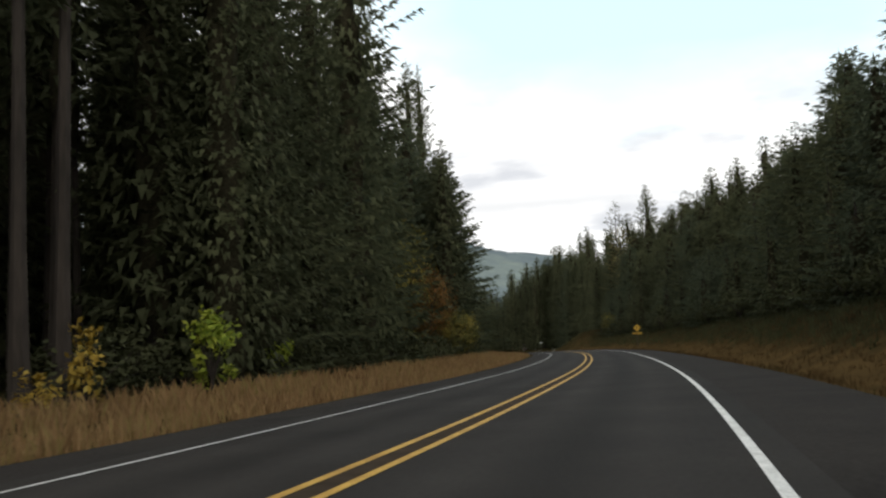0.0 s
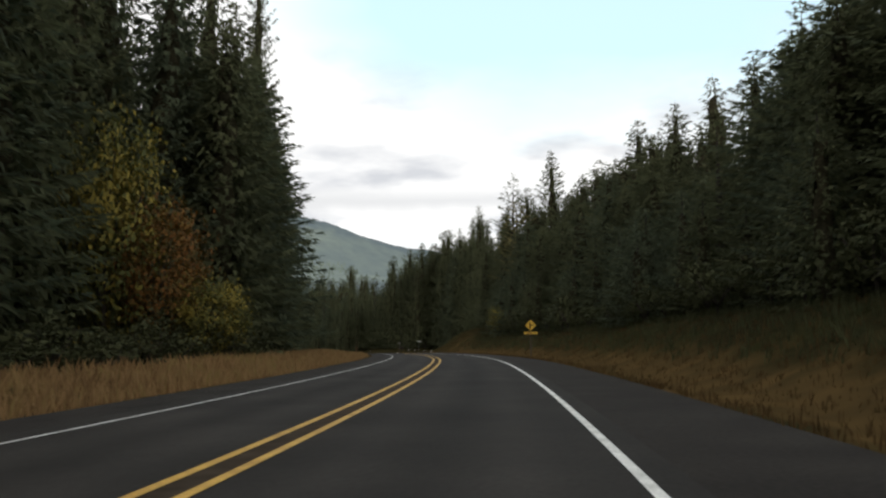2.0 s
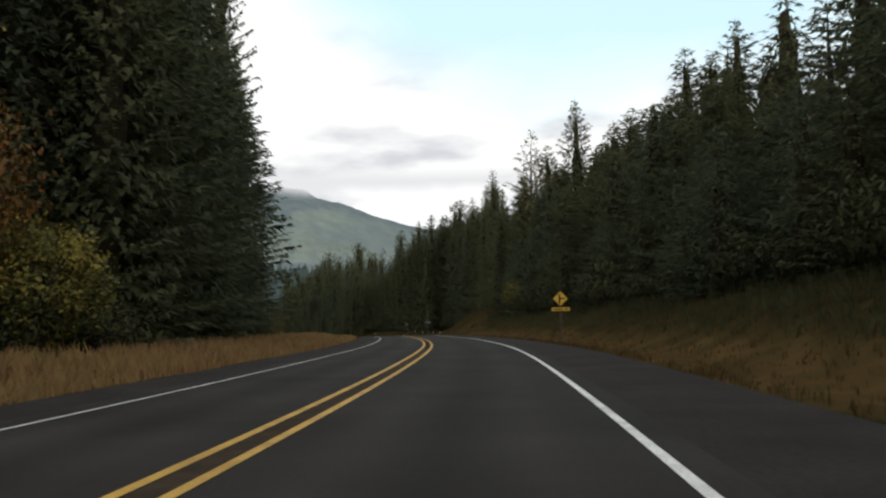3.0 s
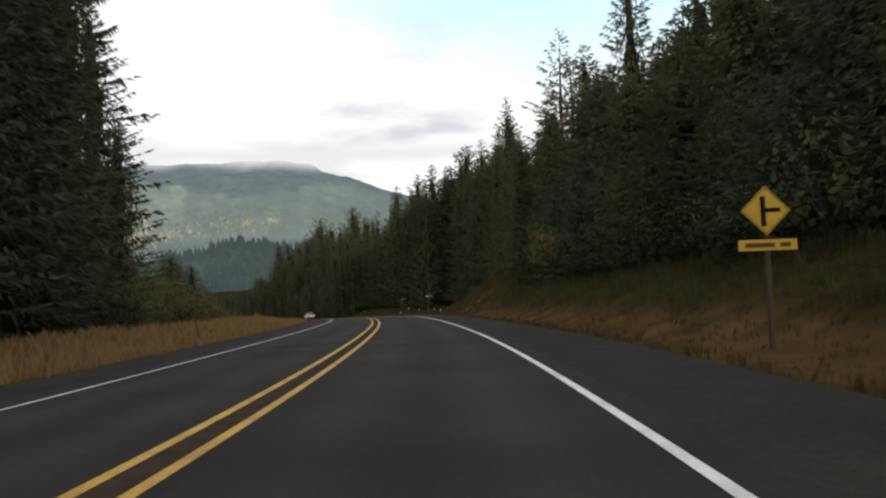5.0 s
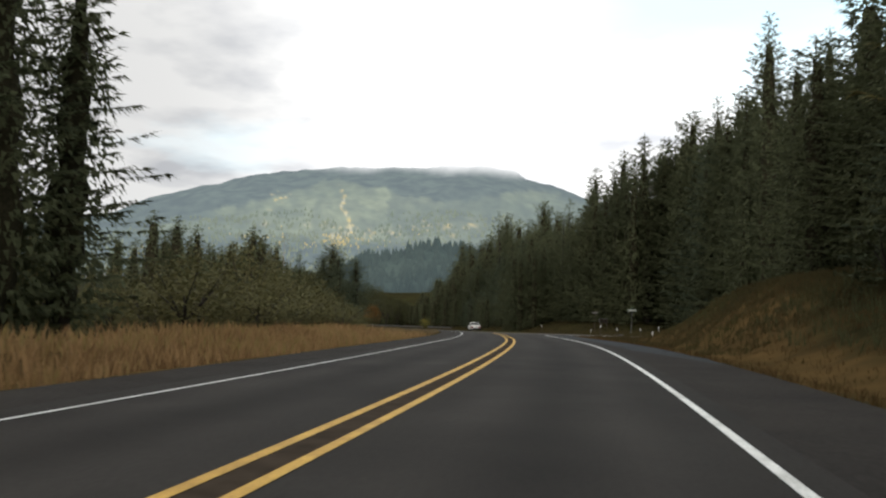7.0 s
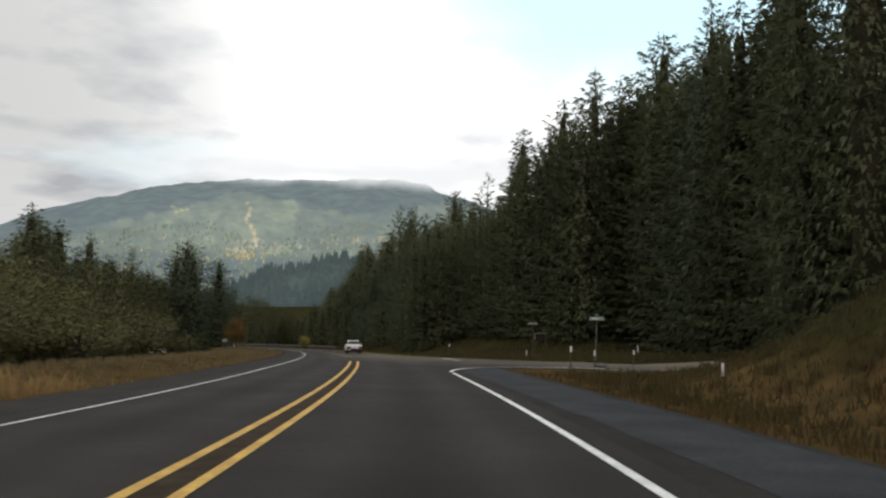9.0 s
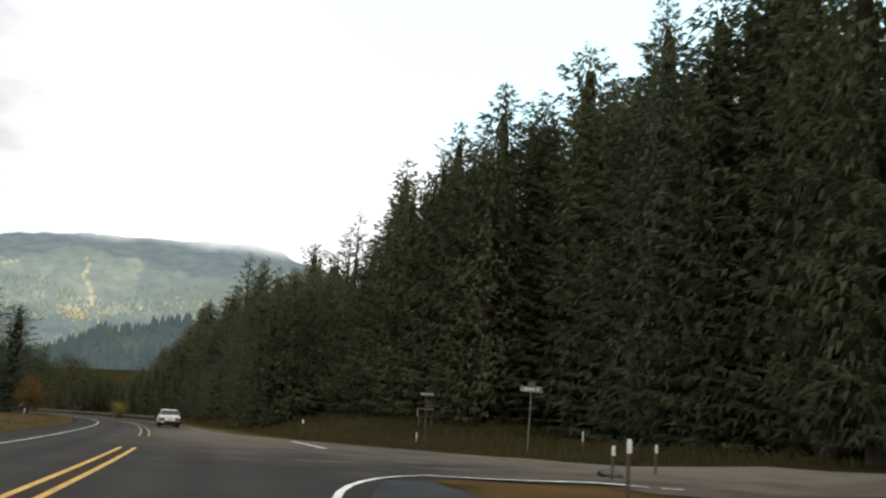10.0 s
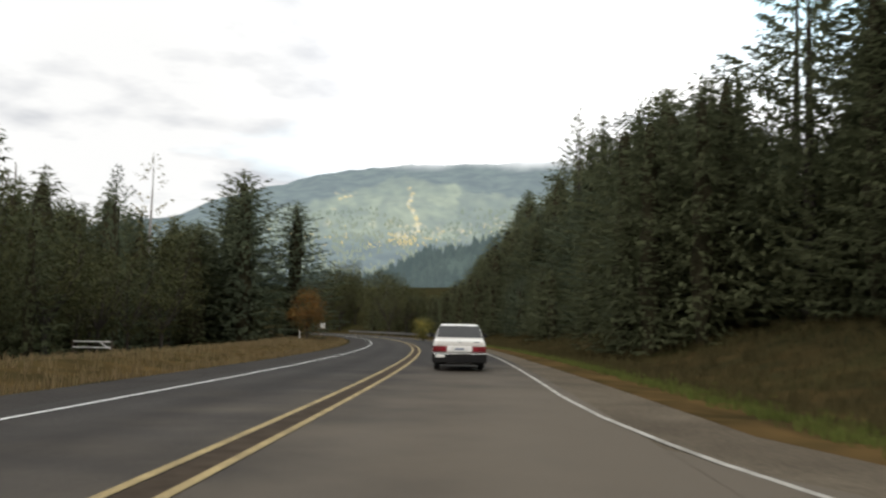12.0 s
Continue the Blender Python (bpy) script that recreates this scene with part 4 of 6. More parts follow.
def limbs_mesh(height, spread, seed, count=7, radius=0.09):
    """A short stem that forks into several crooked limbs."""
    r = random.Random(seed)
    bm = bmesh.new()

    def limb(a, b, ra, rb, sides=5):
        axis = (b - a).normalized()
        u = axis.orthogonal().normalized()
        w = axis.cross(u)
        rings = [[bm.verts.new(p + (u * math.cos(t * 6.283 / sides) + w * math.sin(t * 6.283 / sides)) * q) for t in range(sides)] for p, q in ((a, ra), (b, rb))]
        for i in range(sides):
            bm.faces.new((rings[0][i], rings[0][(i + 1) % sides], rings[1][(i + 1) % sides], rings[1][i]))

    fork = Vector((0, 0, height * 0.22))
    limb(Vector((0, 0, -0.3)), fork, radius, radius * 0.8)
    for i in range(count):
        a = i * 6.283 / count + r.uniform(-0.4, 0.4)
        mid = fork + Vector((math.cos(a) * spread * 0.35, math.sin(a) * spread * 0.35, height * r.uniform(0.2, 0.35)))
        tip = mid + Vector((math.cos(a + 0.4) * spread * 0.4, math.sin(a + 0.4) * spread * 0.4, height * r.uniform(0.18, 0.4)))
        limb(fork, mid, radius * 0.6, radius * 0.35)
        limb(mid, tip, radius * 0.35, radius * 0.1)
    return bm


def broadleaf(name, height, spread, seed, mat, label, category, leaf=0.12, count=1400, clumps=16):
    root = new(name)
    root.empty_display_size = 0.4
    part("trunk", limbs_mesh(height, spread, seed, radius=0.02 * height + 0.02), BARK, root)
    v, f = leafy(count, (0, 0, height * 0.56), (spread, spread, height * 0.44), leaf, seed, clumps)
    v = np.asarray(v)
    n = (v - (0, 0, height * 0.45)) / (spread, spread, height * 0.44)
    n = n + (0, 0, 0.45) + np.random.default_rng(seed).normal(0, 0.2, v.shape)
    foliage("crown", v, f, n / np.linalg.norm(n, axis=1)[:, None], mat, parent=root)
    return tagged(root, label, category)


def stand(proto, x, y, z, height_factor=1.0, wide=1.0, group="", label=""):
    m = Matrix.Translation((x, y, z)) @ Matrix.Rotation(rng.uniform(0, 6.28), 4, "Z") @ Matrix.Rotation(radians(rng.uniform(-1.2, 1.2)), 4, "X") @ Matrix.Diagonal((wide, wide, height_factor, 1))
    ob = copy_thing(proto, m)
    return tagged(ob, label, group=group)


rng = random.Random(5)
FIR = [
    conifer("fir_tree", 30, 0.8, 6.0, 21, NEEDLES, "tall dark fir with drooping boughs down to the ground"),
    conifer("fir_tree", 30, 1.2, 5.0, 22, NEEDLES, "tall narrow dark fir in the roadside forest", ragged=0.35, slope=0.31),
    conifer("fir_tree", 30, 0.6, 6.4, 23, BLUE_NEEDLES, "broad dark spruce with heavy boughs", slope=0.40, droop=0.3, sprays=6.2),
    conifer("fir_tree", 30, 1.6, 5.8, 24, NEEDLES, "tall dark fir with a ragged open crown", ragged=0.5, thin=0.12, step=1.05),
]
BARE = [
    conifer("fir_tree", 34, 13, 4.2, 31, NEEDLES, "tall fir with a bare lower trunk and a high crown", ragged=0.45, thin=0.2, core=0.7),
    conifer("fir_tree", 34, 11, 3.8, 32, NEEDLES, "slender fir with a long bare trunk", ragged=0.45, thin=0.25, core=0.7),
]
DOME = [conifer("fir_tree", 30, 1.5, 5.8, 41, NEEDLES, "round-topped dark conifer on the hillside", slope=0.66, ragged=0.3, sprays=6.0)]
SPARSE = [conifer("fir_tree", 30, 2.0, 6.4, 51, NEEDLES, "open-crowned fir with separate upturned boughs", per=6, step=1.15, sprays=6.5, ragged=0.45, thin=0.15, droop=0.05, core=0.4, slope=0.42)]
PALE = [conifer("larch_tree", 26, 5.0, 3.4, 61, PALE_NEEDLES, "pale yellowing conifer standing above the forest", per=6, step=0.9, ragged=0.4, thin=0.15, core=0.4, slope=0.7, droop=0.0)]
SNAG = [conifer("dead_tree", 16, 4.5, 2.6, 71, PALE_NEEDLES, "thin half-dead tree with bare upper branches", bark=GREY_BARK, per=5, step=0.9, sprays=3.0, ragged=0.5, thin=0.3, core=0, slope=0.7, droop=-0.1, size=0.7)]
SMALL = [
    conifer("young_fir_tree", 12, 0.2, 3.1, 81, NEEDLES, "young dark fir at the forest edge", step=0.6, sprays=9.0, size=0.6),
    conifer("young_fir_tree", 12, 0.1, 3.6, 82, BLUE_NEEDLES, "bushy young conifer at the forest edge", step=0.6, sprays=9.0, size=0.6, slope=0.5),
]
NEAR = [
    conifer("fir_tree", 30, 0.6, 6.0, 25, NEEDLES, "tall dark fir close to the road with fine hanging sprays", sprays=11.5, size=0.7),
    conifer("fir_tree", 30, 0.8, 5.4, 26, NEEDLES, "dark fir close to the road with a ragged crown", sprays=11.5, size=0.7, ragged=0.4),
]
MID = [
    conifer("fir_tree", 30, 0.8, 6.0, 86, NEEDLES, "tall dark fir behind the forest's front row", sprays=3.6, size=1.15, core=0.8),
    conifer("fir_tree", 30, 1.0, 5.2, 87, NEEDLES, "narrow dark fir behind the forest's front row", sprays=3.6, size=1.15, core=0.8, ragged=0.4, slope=0.31),
    conifer("fir_tree", 30, 1.0, 5.8, 88, BLUE_NEEDLES, "blunt dark spruce behind the forest's front row", sprays=3.6, size=1.15, core=0.8, ragged=0.35, slope=0.5),
]
PLAIN = [
    conifer("fir_tree", 26, 0.6, 6.0, 91, NEEDLES, "dark fir deep in the forest", step=1.15, per=7, sprays=2.5, size=1.25, core=0.75),
    conifer("fir_tree", 26, 0.6, 5.4, 92, BLUE_NEEDLES, "dark spruce deep in the forest", step=1.15, per=7, sprays=2.5, size=1.25, core=0.75, slope=0.46),
]
FAR = [
    conifer("fir_tree", 26, 0.6, 6.0, 97, NEEDLES, "dark fir across the clearing", step=1.3, per=6, sprays=2.1, size=1.45, core=0.85),
    conifer("fir_tree", 26, 0.6, 5.4, 98, NEEDLES, "dark spruce across the clearing", step=1.3, per=6, sprays=2.1, size=1.45, core=0.85, slope=0.46),
]
DENSE = [
    conifer("fir_tree", 30, 0.8, 5.8, 95, NEEDLES, "dark fir in the near forest", sprays=4.4, core=0.8),
    conifer("fir_tree", 30, 0.8, 5.2, 96, NEEDLES, "dark fir in the near forest", sprays=4.4, core=0.8, ragged=0.4),
]
BUSH = [
    broadleaf("shrub", 2.6, 1.7, 101, DARK_LEAF, "dark tangled shrub at the forest edge", "shrub", leaf=0.13, count=520),
    broadleaf("shrub", 3.2, 1.5, 102, DARK_LEAF, "upright dark shrub under the firs", "shrub", leaf=0.13, count=520),
]
ALDER = [
    broadleaf("alder_tree", 7, 2.8, 111, OLIVE_LEAF, "olive-green young alder in the roadside thicket", "tree", leaf=0.135, count=1800, clumps=60),
    broadleaf("alder_tree", 6, 3.2, 112, OLIVE_LEAF, "spreading yellow-green thicket tree", "tree", leaf=0.135, count=1800, clumps=60),
]
WILLOW = [broadleaf("willow_tree", 7, 3.0, 115, DARK_OLIVE_LEAF, "dark olive roadside tree beyond the bend", "tree", leaf=0.12, count=1800, clumps=60)]
MAPLE = [broadleaf("maple_tree", 11, 4.0, 121, RUST_LEAF, "maple turning rust and orange before the dark firs", "tree", leaf=0.17, count=6500, clumps=60)]
YELLOWING = [broadleaf("maple_tree", 11, 4.0, 151, TURNING_LEAF, "big dark-green maple with yellowing outer leaves", "tree", leaf=0.17, count=6500, clumps=60)]
LIME = [broadleaf("maple_sapling", 3.0, 0.85, 131, LIME_LEAF, "bright yellow-green maple sapling on the verge", "sapling", leaf=0.12, count=520, clumps=14)]
GOLD = [broadleaf("maple_sapling", 3.0, 0.8, 141, GOLD_LEAF, "golden-leaved maple sapling on the verge", "sapling", leaf=0.12, count=300, clumps=12)]
PROTOS = FIR + BARE + DOME + SPARSE + PALE + SNAG + SMALL + NEAR + MID + PLAIN + FAR + DENSE + BUSH + ALDER + WILLOW + MAPLE + YELLOWING + LIME + GOLD
SIZE = {FIR[0]: 30, FIR[1]: 30, FIR[2]: 30, FIR[3]: 30, BARE[0]: 34, BARE[1]: 34, DOME[0]: 30, SPARSE[0]: 30, PALE[0]: 26, SNAG[0]: 16, SMALL[0]: 12, SMALL[1]: 12, MID[0]: 30, MID[1]: 30, MID[2]: 30, NEAR[0]: 30, NEAR[1]: 30, FAR[0]: 26, FAR[1]: 26, PLAIN[0]: 26, PLAIN[1]: 26, DENSE[0]: 30, DENSE[1]: 30}
TAKEN = []


def bend_limit(x, y):
    """The tallest tip that the wood reaches towards the bend, where it runs out."""
    east, north = x + 54.2, y - 253.6
    az = math.degrees(math.atan2(-east, north))
    e = float(np.interp(az, [2, 3.5, 9, 10.2, 12, 15.5, 19.2, 21, 22.4, 23.2, 25, 27.2, 29.4, 40], [19.0, 12.0, 12.0, 15.2, 15.0, 14.0, 12.6, 11.4, 10.2, 8.4, 5.8, 2.9, 1.3, 1.0]))
    return 0.32 + math.hypot(east, north) * math.tan(radians(e))


def gap_limit(x, y):
    """The lower stretch of wood on the near hillside, over which the sky shows."""
    east, north = x - 0.5, y - 51.6
    az, far = math.degrees(math.atan2(east, north)), math.hypot(east, north)
    if not (8.6 < az < 15.0 and 25 < far < 92):
        return 99.0
    return 1.3 + far * math.tan(radians(12.6))


def plant(proto, x, y, top=None, height=None, wide=None, group="", label=""):
    """A conifer at a place, with its tip at the height top, or so tall."""
    s, d = road_sd(x, y)
    z = float(ground_z(s, d, x, y)[0])
    h = height or top - z
    k = h / SIZE[proto]
    TAKEN.append((x, y))
    return stand(proto, x, y, z - 0.1, k, wide or max(0.75, min(1.25, k)), group, label)


MASS = {}


def mass(name, proto, x, y, height, wide):
    """One tree of a deep forest whose trees cannot be counted: its crown and stem go into one mesh."""
    s, d = road_sd(x, y)
    TAKEN.append((x, y))
    m = Matrix.Translation((x, y, float(ground_z(s, d, x, y)[0]) - 0.1)) @ Matrix.Rotation(rng.uniform(0, 6.28), 4, "Z") @ Matrix.Diagonal((wide, wide, height / SIZE[proto], 1))
    MASS.setdefault(name, []).append((proto, np.array(m)))


def grow(name, label):
    """Joins the trees of a forest mass."""
    verts, faces, normals, shaded_core, count = [], [], [], [], 0
    for proto, m in MASS[name]:
        me = next(o for o in proto.children if o.name.startswith("crown")).data
        v = np.empty(len(me.vertices) * 3)
        me.vertices.foreach_get("co", v)
        v = v.reshape(-1, 3)
        f = np.empty(len(me.polygons) * 3, dtype=np.int32)
        me.polygons.foreach_get("vertices", f)
        n = outward(v) @ m[:3, :3].T
        normals.append(n / np.linalg.norm(n, axis=1)[:, None])
        verts.append(v @ m[:3, :3].T + m[:3, 3])
        faces.append(f.reshape(-1, 3) + count)
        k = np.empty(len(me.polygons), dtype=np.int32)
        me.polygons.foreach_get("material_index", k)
        shaded_core.append(k)
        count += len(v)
    ob = foliage(name, np.concatenate(verts), np.concatenate(faces), np.concatenate(normals), NEEDLES, shaded_core=np.concatenate(shaded_core))
    return tagged(ob, label, "forest", kind="stuff")


# skyline trees on the right-hand hillside
for proto, x, y, top, wide in (
    (FIR[0], -1.7, 195.0, 36.5, 1.04), (FIR[3], 14.6, 147.2, 30.8, 1.10), (FIR[1], 10.9, 157.1, 31.5, 1.16), (SPARSE[0], 13.2, 112.5, 19.5, 1.1),
    (FIR[0], -27.0, 291.4, 39.5, 0.98), (FIR[1], -23.5, 293.5, 38.8, 1.10), (DOME[0], -33.4, 284.8, 35.0, 1.25), (PALE[0], -8.3, 196.8, 27.5, 1.22),
    (DOME[0], 5.4, 174.0, 28.6, 1.04), (FIR[0], -41.4, 283.4, 31.3, 1.25), (FIR[3], -46.6, 293.1, 30.8, 1.25), (FIR[1], -53.7, 302.4, 29.6, 1.25),
    (DOME[0], -86.6, 378.2, 34.3, 1.16), (FIR[0], -100.7, 388.0, 32.3, 1.10), (SPARSE[0], -96.9, 370.7, 30.3, 0.98), (SPARSE[0], -93.5, 371.5, 29.6, 0.92),
    (SPARSE[0], -61.0, 311.0, 25.0, 0.95), (FIR[2], -120.1, 406.4, 25.5, 1.10), (SPARSE[0], -10.5, 214.0, 36.0, 1.22), (FIR[1], -6.5, 207.0, 32.0, 1.16),
    (SPARSE[0], 17.3, 102.0, 25.0, 1.1), (FIR[0], 22.0, 97.0, 31.0, 1.22), 
    (NEAR[0], -21.0, 262.0, 36.0, 1.3), (NEAR[1], -20.0, 240.0, 34.0, 1.3), (NEAR[0], -14.0, 250.0, 35.0, 1.3), (NEAR[1], -28.0, 270.0, 33.0, 1.3),
    (SPARSE[0], -88.4, 347.6, 24.9, 0.85), (FIR[0], -85.1, 346.6, 23.9, 0.8), (SPARSE[0], -83.0, 341.0, 19.0, 0.8), (FIR[2], -75.1, 325.6, 19.2, 0.85), (DOME[0], -71.4, 321.5, 19.3, 0.85), (FIR[0], -67.4, 316.2, 18.2, 0.75), (FIR[3], -64.6, 312.7, 17.7, 0.6),
    (SPARSE[0], -59.0, 301.0, 21.0, 0.95), (FIR[1], -53.0, 297.0, 25.0, 1.0), (FIR[3], -47.5, 291.0, 27.0, 1.05),
    (FIR[2], 20.0, 84.0, 27.0, 1.22), (FIR[1], 22.0, 70.0, 28.0, 1.22), (FIR[0], 19.0, 125.0, 29.0, 1.22), (FIR[3], 10.0, 135.0, 24.0, 1.10), (FIR[1], 2.0, 184.0, 27.0, 1.10),
):
    plant(proto, x, y, top=top, wide=wide, group="skyline conifers on the hillside")


def mouth(s, d):
    """Whether a place lies in the side road's gap."""
    return 216 < s < 262 and d < 12 + 0.75 * max(0.0, 262 - s) and not (s > 248 and d > 21)


# forest rows rising up the right-hand hillside
for row, (d0, d1, h0, h1, step) in enumerate(((15.5, 19.0, 7, 10, 4.4), (20.5, 25.5, 14, 18, 3.9), (27.0, 33.0, 20, 24, 3.8), (34.0, 42.0, 23, 28, 5.6), (45.0, 58.0, 24, 30, 9.0))):
    s = -8.0
    while s < 452:
        s += step * rng.uniform(0.7, 1.3)
        d = rng.uniform(d0, d1)
        if 186 < s < 217 and d < 20.0:
            continue
        if 238 < s < 300 and d < 27.5 - 8 * float(ramp(s, 268, 288)):
            continue
        if mouth(s, d):
            continue
        if s > 268:
            d += 3.5 - 4.5 * float(ramp(s, 310, 340))
        x, y, z = at_ground(s, d)
        if any((x - a) ** 2 + (y - b) ** 2 < 5 for a, b in TAKEN):
            continue
        h, w = rng.uniform(h0, h1) + (5.0 if 232 < s < 312 and row > 1 else 0.0), rng.uniform(1.05, 1.4)
        h = min(h, (gap_limit(x, y) - z) * rng.uniform(0.85, 1.03))
        if h < 2.5:
            continue
        if s > 300:
            h = min(h, (bend_limit(x, y) - z) * rng.uniform(0.88, 1.06))
            if h < 3.5:
                continue
        if row == 2 and 214 < s < 320:
            plant(rng.choice(FIR), x, y, height=h, wide=w * 0.85, group="conifers on the hillside forest")
        elif row > 1 or s > 380:
            mass("hillside_forest", rng.choice(PLAIN if row < 4 else FAR), x, y, h, w * min(1, h / 15))
        else:
            plant(rng.choice(SMALL) if row == 0 else rng.choice(NEAR) if 185 < s < 236 else rng.choice(FIR + [DOME[0]]), x, y, height=h, wide=w * min(1, h / 7) if row == 0 else w * 0.9 * min(1, h / 14), group="conifers on the hillside forest")
# the wood closes in behind the side road
for i in range(26):
    s, d = rng.uniform(246, 304), rng.uniform(31, 46)
    x, y, z = at_ground(s, d)
    mass("hillside_forest", rng.choice(DENSE), x, y, rng.uniform(26, 31), rng.uniform(1.2, 1.5))
for x, y, top in ((-71.4, 309.8, 14.7), (-67.9, 303.4, 13.7), (-67.7, 307.8, 15.4), (-64.5, 301.4, 14.3), (-64.0, 305.8, 16.6), (-61.0, 299.4, 15.4), (-60.9, 303.8, 17.1), (-58.1, 297.3, 15.9), (-58.3, 301.7, 17.9), (-55.7, 295.2, 16.5), (-55.8, 299.3, 19.9), (-53.4, 292.8, 18.3), (-53.8, 296.9, 21.5), (-51.6, 290.4, 19.7), (-51.8, 294.3, 24.9), (-49.7, 287.8, 22.8), (-49.2, 292.2, 25.3), (-47.4, 285.6, 23.0), (-46.6, 289.9, 26.4), (-45.1, 283.4, 24.0), (-44.4, 287.8, 26.6), (-43.1, 281.2, 24.1), (-42.7, 285.4, 27.9), (-41.5, 278.8, 25.2)):
    open_crown = 3.0 < math.degrees(math.atan2(-54.2 - x, y - 253.6)) < 9.8
    mass("hillside_forest", SPARSE[0] if open_crown else rng.choice(DENSE), x, y, top - float(ground_z(*road_sd(x, y), x, y)[0]), rng.uniform(0.6, 0.8) if open_crown else rng.uniform(0.85, 1.1))
grow("hillside_forest", "dense dark conifer forest covering the hillside")

# tall forest along the opposite side
for proto, x, y, height, wide in (
    (NEAR[0], -40.5, 150.5, 55, 0.85), (FIR[2], -28.0, 99.5, 30, 1.0), (FIR[1], -24.2, 103.5, 28, 0.75), (FIR[0], -30.5, 92.0, 31, 0.9), (FIR[3], -26.5, 82.0, 33, 0.7), (FIR[0], -32.8, 117.2, 44, 0.85), (FIR[3], -29.0, 76.0, 38, 1.0), (FIR[0], -18.8, 58.1, 38, 0.95), (FIR[1], -22.0, 66.0, 39, 1.0), (FIR[3], -52.5, 180.0, 22, 0.85), (FIR[0], -56.0, 176.0, 29, 0.95), (NEAR[0], -51.0, 174.5, 31, 0.95), (NEAR[1], -47.0, 164.0, 36, 0.95), (FIR[2], -55.0, 168.0, 33, 1.0), (FIR[0], -35.0, 104.3, 34.2, 0.9),
    (BARE[0], -13.7, 21.0, 36, 0.62), (BARE[1], -13.9, 19.6, 38, 0.62), (BARE[1], -23.3, 29.9, 36, 0.6), (BARE[0], -23.6, 32.3, 36, 0.55), (BARE[1], -21.3, 31.5, 34, 0.5), (BARE[1], -17.0, 21.0, 38, 0.6), (BARE[1], -19.5, 28.0, 36, 0.9), (BARE[0], -21.0, 22.5, 37, 1.0), (BARE[1], -24.5, 30.0, 34, 0.9), (BARE[1], -18.0, 17.0, 36, 0.9), (FIR[1], -18.5, 33.0, 33, 0.9),
):
    plant(proto, x, y, height=height, wide=wide * 1.3, group="tall firs across the road")
for row, (d0, d1, h0, h1, step) in enumerate(((14.5, 17.0, 22, 31, 4.2), (19.0, 24.0, 26, 36, 4.2), (26.0, 34.0, 26, 34, 4.2), (36.0, 48.0, 26, 34, 5.0), (50.0, 70.0, 24, 32, 9.0))):
    s = -12.0
    while s < 156:
        s += step * rng.uniform(0.7, 1.3)
        d = -rng.uniform(d0, d1) - 3.0 * float(ramp(s, 110, 150))
        if (s < 30 and row < 1) or (48 < s < 100 and d > -17.5):
            continue
        x, y, z = at_ground(s, d)
        if any((x - a) ** 2 + (y - b) ** 2 < 7 for a, b in TAKEN) or any((x - a) ** 2 + (y - b) ** 2 < 36 for a, b in ((-22.5, 90.0), (-26.0, 87.0))):
            continue
        h, w = rng.uniform(h0, h1), rng.uniform(1.1, 1.4)
        if row > 1:
            mass("roadside_forest", rng.choice(PLAIN if row < 3 else FAR), x, y, h, w)
        else:
            plant(rng.choice(BARE) if s < 34 and rng.random() < 0.6 else rng.choice(NEAR if s < 50 else FIR if row == 0 else MID), x, y, height=h, wide=w * 0.95, group="tall firs across the road")
# woods behind the start of the drive
for i in range(34):
    s, d = rng.uniform(-75, -14), rng.choice((-1, 1)) * rng.uniform(15, 40)
    x, y, z = at_ground(s, d)
    mass("roadside_forest", rng.choice(FAR), x, y, rng.uniform(20, 30), 1.0)
grow("roadside_forest", "deep dark fir forest across the road")

# mixed woods to the left beyond the clearing
for proto, x, y, height, wide in ((DOME[0], -131.0, 339.0, 22.5, 1.35), (FIR[2], -135.5, 341.0, 20.0, 1.3), (FIR[2], -127.0, 335.0, 19.0, 1.3), (FIR[2], -128.6, 346.7, 19.0, 1.3), (SNAG[0], -143.2, 334.4, 26.0, 1.5), (SMALL[1], -124.0, 313.0, 19.0, 1.1)):
    plant(proto, x, y, height=height, wide=wide, group="trees beyond the clearing")
for proto, x, y, top in ((DOME[0], -148.2, 343.6, 14.5), (FIR[2], -145.4, 345.2, 14.0), (FIR[0], -152.0, 335.7, 15.6), (FIR[3], -163.8, 340.4, 16.6), (FIR[1], -149.5, 325.6, 14.8), (FIR[0], -162.9, 329.3, 19.0), (DOME[0], -138.0, 338.0, 12.0), (FIR[2], -158.0, 334.0, 14.5), (DOME[0], -141.0, 330.0, 10.5), (FIR[2], -150.3, 339.5, 15.0), (FIR[0], -154.5, 341.0, 15.5), (DOME[0], -143.5, 341.0, 12.5)):
    plant(proto, x, y, top=top, wide=1.15, group="trees beyond the clearing")
